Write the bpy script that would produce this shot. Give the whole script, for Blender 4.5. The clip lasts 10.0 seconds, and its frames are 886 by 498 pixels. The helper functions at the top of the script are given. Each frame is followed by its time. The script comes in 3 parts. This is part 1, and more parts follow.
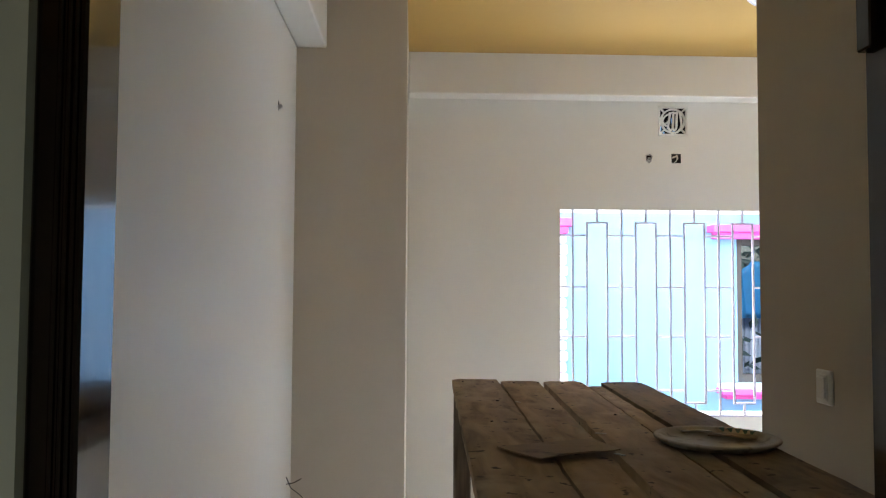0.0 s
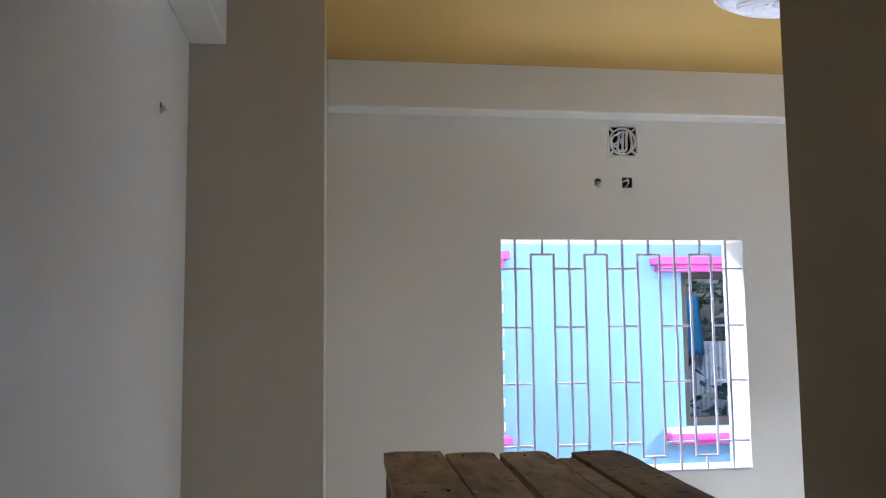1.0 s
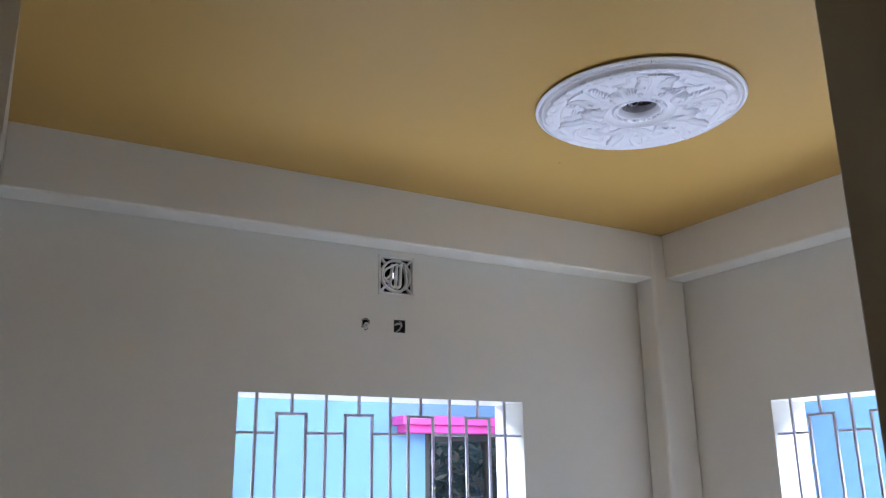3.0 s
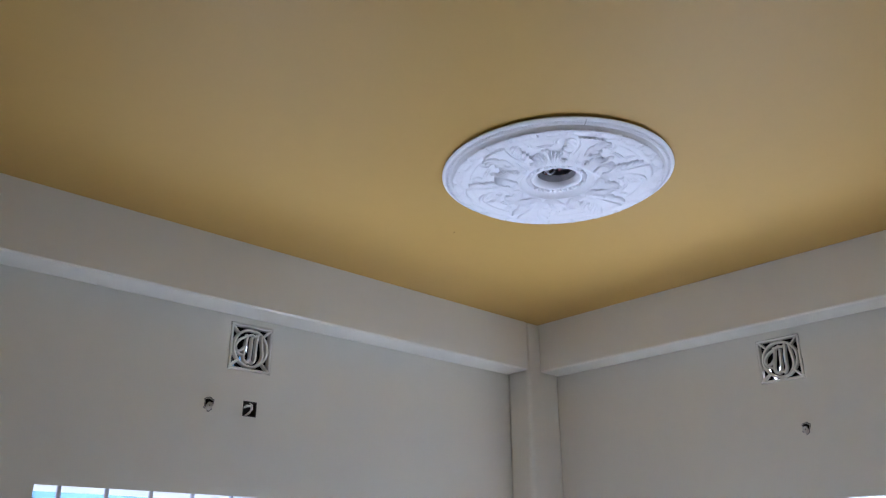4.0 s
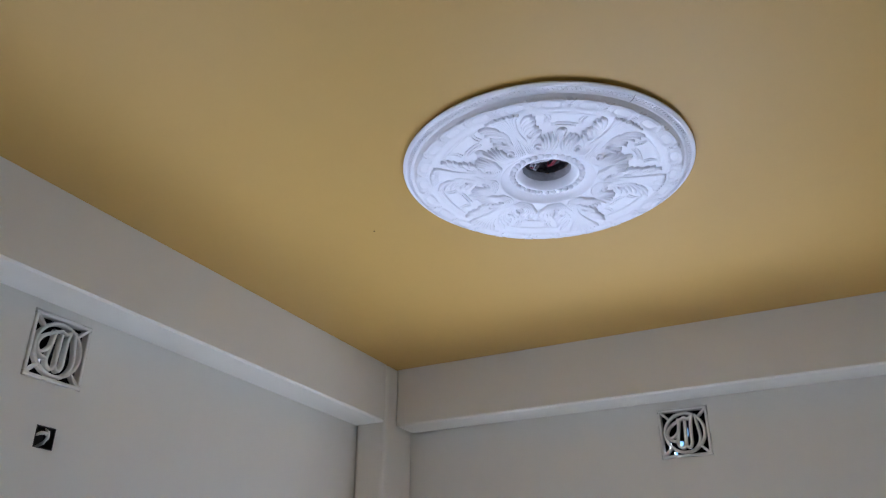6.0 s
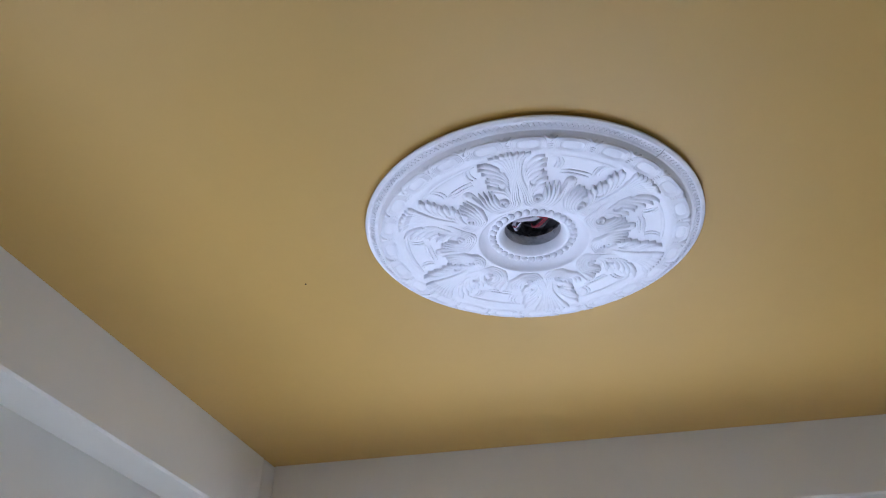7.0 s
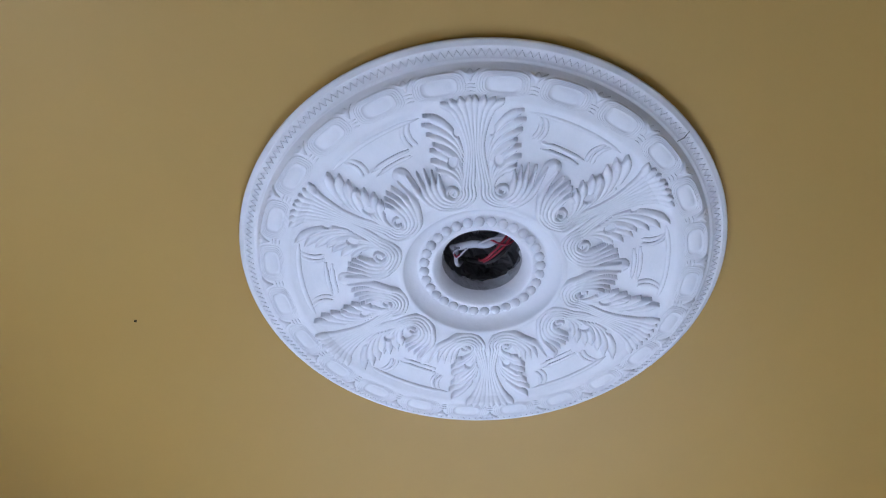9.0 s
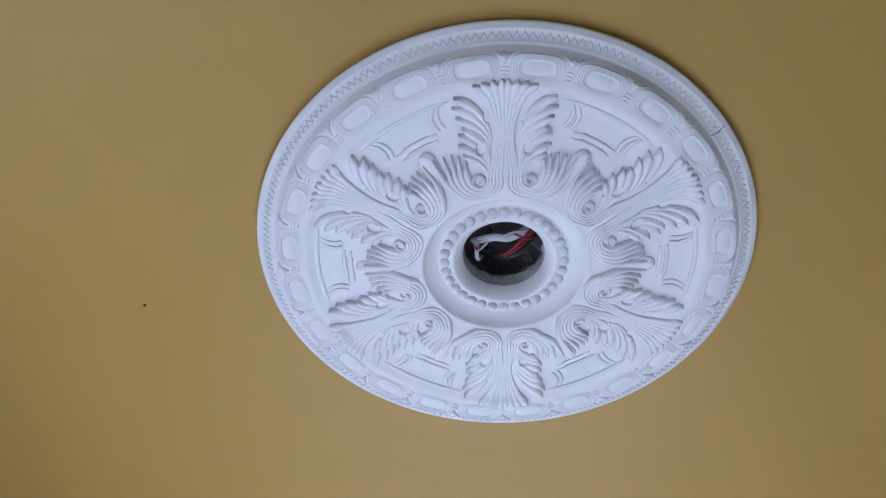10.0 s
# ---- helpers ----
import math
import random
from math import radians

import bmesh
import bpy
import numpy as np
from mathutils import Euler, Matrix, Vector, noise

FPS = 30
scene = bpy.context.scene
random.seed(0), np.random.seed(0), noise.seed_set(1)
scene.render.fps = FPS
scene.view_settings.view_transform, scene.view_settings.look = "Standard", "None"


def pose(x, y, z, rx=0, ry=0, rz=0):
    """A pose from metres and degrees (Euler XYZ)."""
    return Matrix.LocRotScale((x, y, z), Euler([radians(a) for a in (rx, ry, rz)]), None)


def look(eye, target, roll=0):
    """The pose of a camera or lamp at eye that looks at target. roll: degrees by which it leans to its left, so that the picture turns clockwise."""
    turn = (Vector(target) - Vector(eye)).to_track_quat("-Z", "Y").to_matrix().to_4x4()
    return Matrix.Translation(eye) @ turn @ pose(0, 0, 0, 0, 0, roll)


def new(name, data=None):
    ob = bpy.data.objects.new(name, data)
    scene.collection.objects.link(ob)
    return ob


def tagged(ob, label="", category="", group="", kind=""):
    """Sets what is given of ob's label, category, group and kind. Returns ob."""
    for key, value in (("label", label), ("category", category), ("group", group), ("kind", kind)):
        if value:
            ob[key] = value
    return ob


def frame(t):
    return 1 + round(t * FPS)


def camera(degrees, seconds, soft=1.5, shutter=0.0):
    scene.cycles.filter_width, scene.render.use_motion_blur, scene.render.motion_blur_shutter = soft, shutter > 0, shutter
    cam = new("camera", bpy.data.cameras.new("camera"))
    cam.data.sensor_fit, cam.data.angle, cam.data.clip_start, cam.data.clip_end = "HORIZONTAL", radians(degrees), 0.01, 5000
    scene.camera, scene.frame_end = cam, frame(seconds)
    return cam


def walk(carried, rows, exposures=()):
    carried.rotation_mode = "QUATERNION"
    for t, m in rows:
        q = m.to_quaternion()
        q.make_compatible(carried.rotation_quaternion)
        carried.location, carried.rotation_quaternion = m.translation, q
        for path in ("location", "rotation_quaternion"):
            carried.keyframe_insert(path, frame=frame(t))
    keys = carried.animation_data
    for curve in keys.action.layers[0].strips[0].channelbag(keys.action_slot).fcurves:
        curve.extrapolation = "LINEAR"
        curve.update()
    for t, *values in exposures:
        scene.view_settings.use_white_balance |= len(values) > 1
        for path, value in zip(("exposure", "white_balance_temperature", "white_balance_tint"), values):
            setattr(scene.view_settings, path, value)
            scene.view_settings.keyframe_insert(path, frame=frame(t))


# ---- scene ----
cam = camera(57.9, 10.0, soft=1.2)
PATH = [
    (0, (-0.038, 0.191, 1.647), (0.035, 2.187, 1.743), 0.3),
    (0.5, (-0.031, 0.501, 1.668), (0.13, 2.49, 1.804), -0.2),
    (1, (-0.037, 0.764, 1.676), (0.233, 2.737, 1.862), -0.6),
    (1.4, (-0.021, 0.97, 1.681), (0.331, 2.923, 1.927), -0.5),
    (1.5, (-0.017, 1.012, 1.684), (0.378, 2.956, 1.936), -0.8),
    (2, (-0.005, 1.255, 1.729), (0.573, 3.142, 2.05), -0.6),
    (2.5, (-0.017, 1.462, 1.756), (0.769, 3.253, 2.172), -0.6),
    (3, (-0.042, 1.659, 1.794), (0.918, 3.33, 2.33), -0.7),
    (3.2, (-0.041, 1.747, 1.801), (0.987, 3.361, 2.383), -0.7),
    (4.3, (0.059, 2.224, 1.892), (1.39, 3.489, 2.683), -0.1),
    (4.5, (0.066, 2.324, 1.909), (1.438, 3.525, 2.729), -0.1),
    (5, (0.09, 2.493, 1.916), (1.525, 3.589, 2.775), 0.1),
    (5.2, (0.108, 2.553, 1.914), (1.576, 3.601, 2.778), 0.1),
    (6.3, (0.211, 2.993, 1.95), (1.823, 3.712, 2.89), 0.2),
    (6.5, (0.248, 3.078, 1.96), (1.862, 3.715, 2.955), 0.1),
    (6.7, (0.309, 3.135, 1.96), (1.917, 3.692, 3.011), -0.2),
    (7, (0.389, 3.214, 1.979), (1.979, 3.632, 3.117), 0.5),
    (7.5, (0.569, 3.336, 2.002), (2.088, 3.546, 3.285), -0.9),
    (8, (0.727, 3.401, 2.028), (2.146, 3.534, 3.431), -2.2),
    (8.5, (0.864, 3.376, 2.039), (2.195, 3.511, 3.525), -0.1),
    (9, (0.966, 3.359, 2.058), (2.207, 3.469, 3.623), 1.0),
    (9.5, (0.996, 3.379, 2.054), (2.193, 3.485, 3.654), 1.4),
    (10, (1.012, 3.397, 2.051), (2.209, 3.492, 3.651), 2.7),
]
EXPO = [(0, 1.85, 6750, 12), (0.5, 1.57, 6550, 12), (1, 1.24, 6300, 13), (2.5, 0.9, 6100, 14), (4.5, 1.02, 5780, 13), (6.5, 1.02, 5780, 14), (8, 0.84, 5650, 12), (10, 0.69, 5850, 11)]
walk(cam, [(t, look(eye, target, roll)) for t, eye, target, roll in PATH], EXPO)

# ---- world and light ----
world = bpy.data.worlds.new("sky")
scene.world = world
world.use_nodes = True
wn = world.node_tree
sky = wn.nodes.new("ShaderNodeTexSky")
sky.sky_type = "NISHITA"
sky.sun_disc = False
sky.sun_elevation, sky.sun_rotation = radians(50), radians(200)
sky.air_density, sky.dust_density = 1.0, 3.0
wn.links.new(sky.outputs[0], wn.nodes["Background"].inputs[0])
wn.nodes["Background"].inputs[1].default_value = 0.04
sun = new("sun", bpy.data.lights.new("sun", "SUN"))
sun.data.energy, sun.data.angle, sun.data.color = 0.4, radians(25), (1.0, 0.96, 0.9)
sun.matrix_world = look((0, 0, 20), (6, 14, 0))
# added lamps at the openings: two alley sky strips, two low alley bounces,
# and one outside the unseen back window to brighten the back room
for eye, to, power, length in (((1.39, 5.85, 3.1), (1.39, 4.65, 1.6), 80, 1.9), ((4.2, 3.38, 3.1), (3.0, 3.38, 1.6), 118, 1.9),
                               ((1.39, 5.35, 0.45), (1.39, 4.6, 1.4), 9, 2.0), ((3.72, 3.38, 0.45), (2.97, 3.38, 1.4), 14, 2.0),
                               ((-0.4, -3.5, 2.7), (-0.4, -2.5, 1.5), 14, 1.5)):
    a = new("added_window_light", bpy.data.lights.new("added_window_light", "AREA"))
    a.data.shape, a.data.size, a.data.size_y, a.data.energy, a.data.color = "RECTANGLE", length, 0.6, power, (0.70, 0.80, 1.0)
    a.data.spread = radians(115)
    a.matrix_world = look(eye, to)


# ---- materials ----
def mat(name, color, rough=0.6, metal=0.0, scale=6.0, vary=0.12, bump=0.0, bump_scale=60.0, stain=None, spec=0.4, coat=0.0):
    """Paint or bare stuff: two scales of mottling, an optional stain colour and a fine bump."""
    m = bpy.data.materials.new(name)
    m.use_nodes = True
    nt = m.node_tree
    b = nt.nodes["Principled BSDF"]
    b.inputs["Roughness"].default_value, b.inputs["Metallic"].default_value = rough, metal
    b.inputs["Specular IOR Level"].default_value = spec
    b.inputs["Coat Weight"].default_value = coat
    co = nt.nodes.new("ShaderNodeTexCoord")
    n1, n2 = nt.nodes.new("ShaderNodeTexNoise"), nt.nodes.new("ShaderNodeTexNoise")
    n1.inputs["Scale"].default_value, n1.inputs["Detail"].default_value = scale, 5
    n2.inputs["Scale"].default_value, n2.inputs["Detail"].default_value = scale * 9, 4
    for n in (n1, n2):
        nt.links.new(co.outputs["Object"], n.inputs["Vector"])
    mx = nt.nodes.new("ShaderNodeMix")
    mx.data_type = "RGBA"
    dark = tuple(c * (1 - vary) for c in color)
    lite = tuple(min(1, c * (1 + vary * 0.6)) for c in color)
    mx.inputs[6].default_value, mx.inputs[7].default_value = (*dark, 1), (*lite, 1)
    add = nt.nodes.new("ShaderNodeMath")
    add.operation = "MULTIPLY_ADD"
    add.inputs[1].default_value = 0.35
    sc = nt.nodes.new("ShaderNodeMath")
    sc.operation, sc.inputs[1].default_value = "MULTIPLY", 0.65
    nt.links.new(n1.outputs[0], sc.inputs[0])
    nt.links.new(n2.outputs[0], add.inputs[0])
    nt.links.new(sc.outputs[0], add.inputs[2])
    nt.links.new(add.outputs[0], mx.inputs[0])
    out = mx.outputs[2]
    if stain:
        n3 = nt.nodes.new("ShaderNodeTexNoise")
        n3.inputs["Scale"].default_value, n3.inputs["Detail"].default_value = scale * 2.3, 8
        nt.links.new(co.outputs["Object"], n3.inputs["Vector"])
        rp = nt.nodes.new("ShaderNodeValToRGB")
        rp.color_ramp.elements[0].position, rp.color_ramp.elements[1].position = 0.56, 0.7
        nt.links.new(n3.outputs[0], rp.inputs[0])
        m2 = nt.nodes.new("ShaderNodeMix")
        m2.data_type = "RGBA"
        m2.inputs[7].default_value = (*stain, 1)
        nt.links.new(rp.outputs[0], m2.inputs[0])
        nt.links.new(out, m2.inputs[6])
        out = m2.outputs[2]
    nt.links.new(out, b.inputs["Base Color"])
    if bump:
        n4 = nt.nodes.new("ShaderNodeTexNoise")
        n4.inputs["Scale"].default_value, n4.inputs["Detail"].default_value = bump_scale, 6
        nt.links.new(co.outputs["Object"], n4.inputs["Vector"])
        bp = nt.nodes.new("ShaderNodeBump")
        bp.inputs["Strength"].default_value, bp.inputs["Distance"].default_value = bump, 0.004
        nt.links.new(n4.outputs[0], bp.inputs["Height"])
        nt.links.new(bp.outputs[0], b.inputs["Normal"])
    return m


WALL = mat("wall_paint", (0.755, 0.715, 0.62), 0.55, scale=1.6, vary=0.05, bump=0.12, bump_scale=25)
WALL_GREEN = mat("wall_paint_green", (0.55, 0.60, 0.50), 0.55, scale=1.6, vary=0.06, bump=0.12, bump_scale=25)
# cream wall paint darkened and warmed: the partition's dim bounce light in its colour
WALL_SHADED = mat("wall_paint_shaded", (0.62, 0.55, 0.45), 0.55, scale=1.6, vary=0.05, bump=0.12, bump_scale=25)
# browner paint for the hall's right wall, with part of its shade in the colour
WALL_TAUPE_SHADED = mat("wall_paint_taupe_shaded", (0.44, 0.365, 0.26), 0.55, scale=1.6, vary=0.05, bump=0.12, bump_scale=25)
CEIL = mat("ceiling_paint", (0.480, 0.290, 0.070), 0.5, scale=1.3, vary=0.06, bump=0.1, bump_scale=22)
PLASTER = mat("white_plaster", (0.86, 0.845, 0.875), 0.6, scale=7, vary=0.05, bump=0.15, bump_scale=90)
FLOOR = mat("floor_tile", (0.54, 0.51, 0.47), 0.35, scale=2, vary=0.12, stain=(0.42, 0.39, 0.35))
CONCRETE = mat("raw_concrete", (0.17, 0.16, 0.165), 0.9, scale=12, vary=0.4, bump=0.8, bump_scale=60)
SLURRY = mat("cement_slurry", (0.58, 0.57, 0.59), 0.85, scale=22, vary=0.3, bump=0.6, bump_scale=70, stain=(0.2, 0.19, 0.2))
GRILLE = mat("grille_paint", (0.66, 0.63, 0.72), 0.45, scale=14, vary=0.08)
BLUE = mat("house_blue_paint", (0.205, 0.40, 0.61), 0.7, scale=0.8, vary=0.06, bump=0.15, bump_scale=15)
PINK = mat("pink_paint", (0.80, 0.10, 0.42), 0.6, scale=4, vary=0.08)
WHITE = mat("white_trim_paint", (0.8, 0.8, 0.8), 0.6, scale=5, vary=0.08)
PLASTIC = mat("white_plastic", (0.72, 0.70, 0.64), 0.35, scale=8, vary=0.04)
FRAME = mat("bronze_frame", (0.07, 0.06, 0.05), 0.4, scale=8, vary=0.2)
DARK = mat("dark_hole", (0.010, 0.009, 0.008), 0.95, scale=30, vary=0.5, bump=0.5, spec=0.05)
EARTH = mat("earth", (0.24, 0.2, 0.15), 0.95, scale=2, vary=0.3, bump=0.6, bump_scale=12)
VENTM = mat("vent_plaster", (0.78, 0.74, 0.66), 0.65, scale=20, vary=0.12, bump=0.3)


def wood(name, c1, c2, rough, axis, stretch=14.0, coat=0.0, bump=0.3, stain=None, random_obj=True, specks=None):
    """Long grain along the given axis, with stains and a shift of tone from piece to piece."""
    m = bpy.data.materials.new(name)
    m.use_nodes = True
    nt = m.node_tree
    b = nt.nodes["Principled BSDF"]
    b.inputs["Roughness"].default_value, b.inputs["Coat Weight"].default_value = rough, coat
    b.inputs["Coat Roughness"].default_value = 0.05
    co, mp = nt.nodes.new("ShaderNodeTexCoord"), nt.nodes.new("ShaderNodeMapping")
    mp.inputs["Scale"].default_value = [1.0 if k == axis else stretch for k in range(3)]
    nt.links.new(co.outputs["Object"], mp.inputs[0])
    n1 = nt.nodes.new("ShaderNodeTexNoise")
    n1.inputs["Scale"].default_value, n1.inputs["Detail"].default_value, n1.inputs["Distortion"].default_value = 4, 8, 0.6
    nt.links.new(mp.outputs[0], n1.inputs["Vector"])
    r = nt.nodes.new("ShaderNodeValToRGB")
    r.color_ramp.elements[0].position, r.color_ramp.elements[1].position = 0.3, 0.72
    r.color_ramp.elements[0].color, r.color_ramp.elements[1].color = (*c1, 1), (*c2, 1)
    nt.links.new(n1.outputs[0], r.inputs[0])
    out = r.outputs[0]
    if stain:
        n2 = nt.nodes.new("ShaderNodeTexNoise")
        n2.inputs["Scale"].default_value, n2.inputs["Detail"].default_value = 9, 8
        nt.links.new(co.outputs["Object"], n2.inputs["Vector"])
        r2 = nt.nodes.new("ShaderNodeValToRGB")
        r2.color_ramp.elements[0].position, r2.color_ramp.elements[1].position = 0.5, 0.68
        nt.links.new(n2.outputs[0], r2.inputs[0])
        mx = nt.nodes.new("ShaderNodeMix")
        mx.data_type = "RGBA"
        mx.inputs[7].default_value = (*stain, 1)
        nt.links.new(r2.outputs[0], mx.inputs[0])
        nt.links.new(out, mx.inputs[6])
        out = mx.outputs[2]
    if specks:
        n3, r3 = nt.nodes.new("ShaderNodeTexNoise"), nt.nodes.new("ShaderNodeValToRGB")
        n3.inputs["Scale"].default_value, n3.inputs["Detail"].default_value = 34, 3
        nt.links.new(co.outputs["Object"], n3.inputs["Vector"])
        r3.color_ramp.elements[0].position, r3.color_ramp.elements[1].position = 0.64, 0.70
        nt.links.new(n3.outputs[0], r3.inputs[0])
        m3 = nt.nodes.new("ShaderNodeMix")
        m3.data_type = "RGBA"
        m3.inputs[7].default_value = (*specks, 1)
        nt.links.new(r3.outputs[0], m3.inputs[0])
        nt.links.new(out, m3.inputs[6])
        out = m3.outputs[2]
    if random_obj:
        oi, hs = nt.nodes.new("ShaderNodeObjectInfo"), nt.nodes.new("ShaderNodeHueSaturation")
        ma = nt.nodes.new("ShaderNodeMath")
        ma.operation, ma.inputs[1].default_value, ma.inputs[2].default_value = "MULTIPLY_ADD", 0.5, 0.75
        nt.links.new(oi.outputs["Random"], ma.inputs[0])
        nt.links.new(ma.outputs[0], hs.inputs["Value"])
        nt.links.new(out, hs.inputs["Color"])
        out = hs.outputs[0]
    nt.links.new(out, b.inputs["Base Color"])
    bp = nt.nodes.new("ShaderNodeBump")
    bp.inputs["Strength"].default_value, bp.inputs["Distance"].default_value = bump, 0.003
    nt.links.new(n1.outputs[0], bp.inputs["Height"])
    nt.links.new(bp.outputs[0], b.inputs["Normal"])
    return m


PLANK = wood("weathered_plank", (0.16, 0.105, 0.058), (0.40, 0.282, 0.162), 0.9, 1, stain=(0.36, 0.262, 0.156), bump=1.0, stretch=6.0, specks=(0.07, 0.046, 0.028))
POST = wood("weathered_post", (0.08, 0.055, 0.035), (0.22, 0.16, 0.10), 0.85, 2, bump=0.7)
VARNISH = wood("dark_varnished_wood", (0.006, 0.003, 0.002), (0.018, 0.008, 0.005), 0.14, 2, coat=0.3, bump=0.03, random_obj=False)
VARNISH.node_tree.nodes["Principled BSDF"].inputs["Specular IOR Level"].default_value = 0.22


# ---- mesh helpers ----
def box(bm, x0, y0, z0, x1, y1, z1, bevel=0.0, seg=1):
    """A box from corner to corner, its edges bevelled if asked."""
    m = Matrix.Translation(((x0 + x1) / 2, (y0 + y1) / 2, (z0 + z1) / 2)) @ Matrix.Diagonal((x1 - x0, y1 - y0, z1 - z0, 1))
    v = bmesh.ops.create_cube(bm, size=1, matrix=m)["verts"]
    if bevel:
        e = list({e for w in v for e in w.link_edges})
        bmesh.ops.bevel(bm, geom=e, offset=bevel, segments=seg, affect="EDGES", profile=0.5)


def finish(name, bm, material, smooth=False):
    me = bpy.data.meshes.new(name)
    bm.normal_update()
    bm.to_mesh(me)
    bm.free()
    me.materials.append(material)
    if smooth:
        me.polygons.foreach_set("use_smooth", [True] * len(me.polygons))
    return new(name, me)


def part(name, bm, material, parent, label="", smooth=False):
    ob = finish(name, bm, material, smooth)
    ob.parent = parent
    if label:
        ob["label"] = label
    return ob


def thing(name, label, category, at=(0, 0, 0), group="", kind=""):
    ob = new(name)
    ob.location = at
    ob.empty_display_size = 0.05
    return tagged(ob, label, category, group, kind)


def boxes(name, material, *spans, bevel=0.0, parent=None, label=""):
    bm = bmesh.new()
    for s in spans:
        box(bm, *s, bevel=bevel)
    ob = finish(name, bm, material)
    ob.parent = parent
    if label:
        ob["label"] = label
    return ob


def sweep(bm, pts, radii, sides=6, squash=1.0):
    """A tapered round strand along pts; squash flattens it in z."""
    pts = [Vector(p) for p in pts]
    rings = []
    for i, p in enumerate(pts):
        d = (pts[min(i + 1, len(pts) - 1)] - pts[max(i - 1, 0)]).normalized()
        up = Vector((0, 0, 1)) if abs(d.z) < 0.9 else Vector((1, 0, 0))
        a = d.cross(up).normalized()
        b = a.cross(d)
        rings.append([bm.verts.new(p + radii[i] * (math.cos(2 * math.pi * k / sides) * a + squash * math.sin(2 * math.pi * k / sides) * b)) for k in range(sides)])
    for r0, r1 in zip(rings, rings[1:]):
        for k in range(sides):
            bm.faces.new((r0[k], r0[(k + 1) % sides], r1[(k + 1) % sides], r1[k]))
    bm.faces.new(rings[0][::-1])
    bm.faces.new(rings[-1])


def lathe(bm, profile, n, at=(0, 0, 0), closed=False):
    """Turns (radius, z) pairs round the z axis."""
    rings = [[bm.verts.new((at[0] + r * math.cos(2 * math.pi * k / n), at[1] + r * math.sin(2 * math.pi * k / n), at[2] + z)) for k in range(n)] for r, z in profile]
    pairs = list(zip(rings, rings[1:])) + ([(rings[-1], rings[0])] if closed else [])
    for a, b in pairs:
        for k in range(n):
            bm.faces.new((a[k], a[(k + 1) % n], b[(k + 1) % n], b[k]))


# ---- the room: plan in metres ----
ZC = 2.908                      # ceiling
YN, XE = 4.56, 2.93             # inner faces of the two outer walls
TH, TO = 0.13, 0.22             # thickness of inner and outer walls
ZB = 2.685                      # underside of the beams
W1 = (0.766, 2.014, 0.945, 2.081)   # opening in the north wall: x0, x1, z0, z1
W2 = (2.757, 4.005, 0.945, 2.075)   # opening in the east wall: y0, y1, z0, z1
V1 = (1.400, 2.58)              # vents: centre along the wall, centre height
V2 = (3.377, 2.577)
VS = 0.168                      # vent size


def wall_with_holes(name, along, u0, u1, z0, z1, t0, t1, holes, material, label):
    """A thick wall; along 'x' or 'y'; holes (u0, u1, z0, z1) go through it."""
    us = sorted({u0, u1, *[h[0] for h in holes], *[h[1] for h in holes]})
    zs = sorted({z0, z1, *[h[2] for h in holes], *[h[3] for h in holes]})
    bm = bmesh.new()
    verts = {}

    def v(u, z, t):
        k = (round(u, 5), round(z, 5), t)
        if k not in verts:
            verts[k] = bm.verts.new((u, t, z) if along == "x" else (t, u, z))
        return verts[k]

    def solid(i, j):
        if not (0 <= i < len(us) - 1 and 0 <= j < len(zs) - 1):
            return False
        cu, cz = (us[i] + us[i + 1]) / 2, (zs[j] + zs[j + 1]) / 2
        return not any(h[0] < cu < h[1] and h[2] < cz < h[3] for h in holes)

    for i in range(len(us) - 1):
        for j in range(len(zs) - 1):
            if not solid(i, j):
                continue
            a, b, c, d = us[i], us[i + 1], zs[j], zs[j + 1]
            for t in (t0, t1):
                bm.faces.new([v(a, c, t), v(b, c, t), v(b, d, t), v(a, d, t)])
            if not solid(i - 1, j):
                bm.faces.new([v(a, c, t0), v(a, d, t0), v(a, d, t1), v(a, c, t1)])
            if not solid(i + 1, j):
                bm.faces.new([v(b, c, t0), v(b, d, t0), v(b, d, t1), v(b, c, t1)])
            if not solid(i, j - 1):
                bm.faces.new([v(a, c, t0), v(b, c, t0), v(b, c, t1), v(a, c, t1)])
            if not solid(i, j + 1):
                bm.faces.new([v(a, d, t0), v(b, d, t0), v(b, d, t1), v(a, d, t1)])
    bmesh.ops.recalc_face_normals(bm, faces=bm.faces)
    return tagged(finish(name, bm, material), label, "wall", kind="structure")


def sq(c, s=VS):
    return (c[0] - s / 2, c[0] + s / 2, c[1] - s / 2, c[1] + s / 2)


BOX1, HOLE1, HOOK2 = (1.415, 2.369), (1.262, 2.369), (3.322, 2.318)
PX = -0.072                     # end of the partition on the hall's left side
PY = 3.65                       # its face towards the hall
JX, JY = 0.853, 2.225           # corner at the end of the hall's right wall
LX = -0.553                     # left wall of the hall
wall_with_holes("wall_north", "x", PX, XE + TO, 0, 3.05, YN, YN + TO, [W1, sq(V1), sq(BOX1, 0.052), sq(HOLE1, 0.026)], WALL, "cream painted wall with a grilled window and a vent")
wall_with_holes("wall_east", "y", JY - TH, YN, 0, 3.05, XE, XE + TO, [W2, sq(V2), sq(HOOK2, 0.022)], WALL, "cream painted wall with a grilled window and a vent")
# the partition's shade is put into its paint colour
tagged(boxes("wall_partition_west", WALL_SHADED, (LX, PY, 0, PX, YN + TO, 3.05)), "cream painted partition beside the hall", "wall", kind="structure")
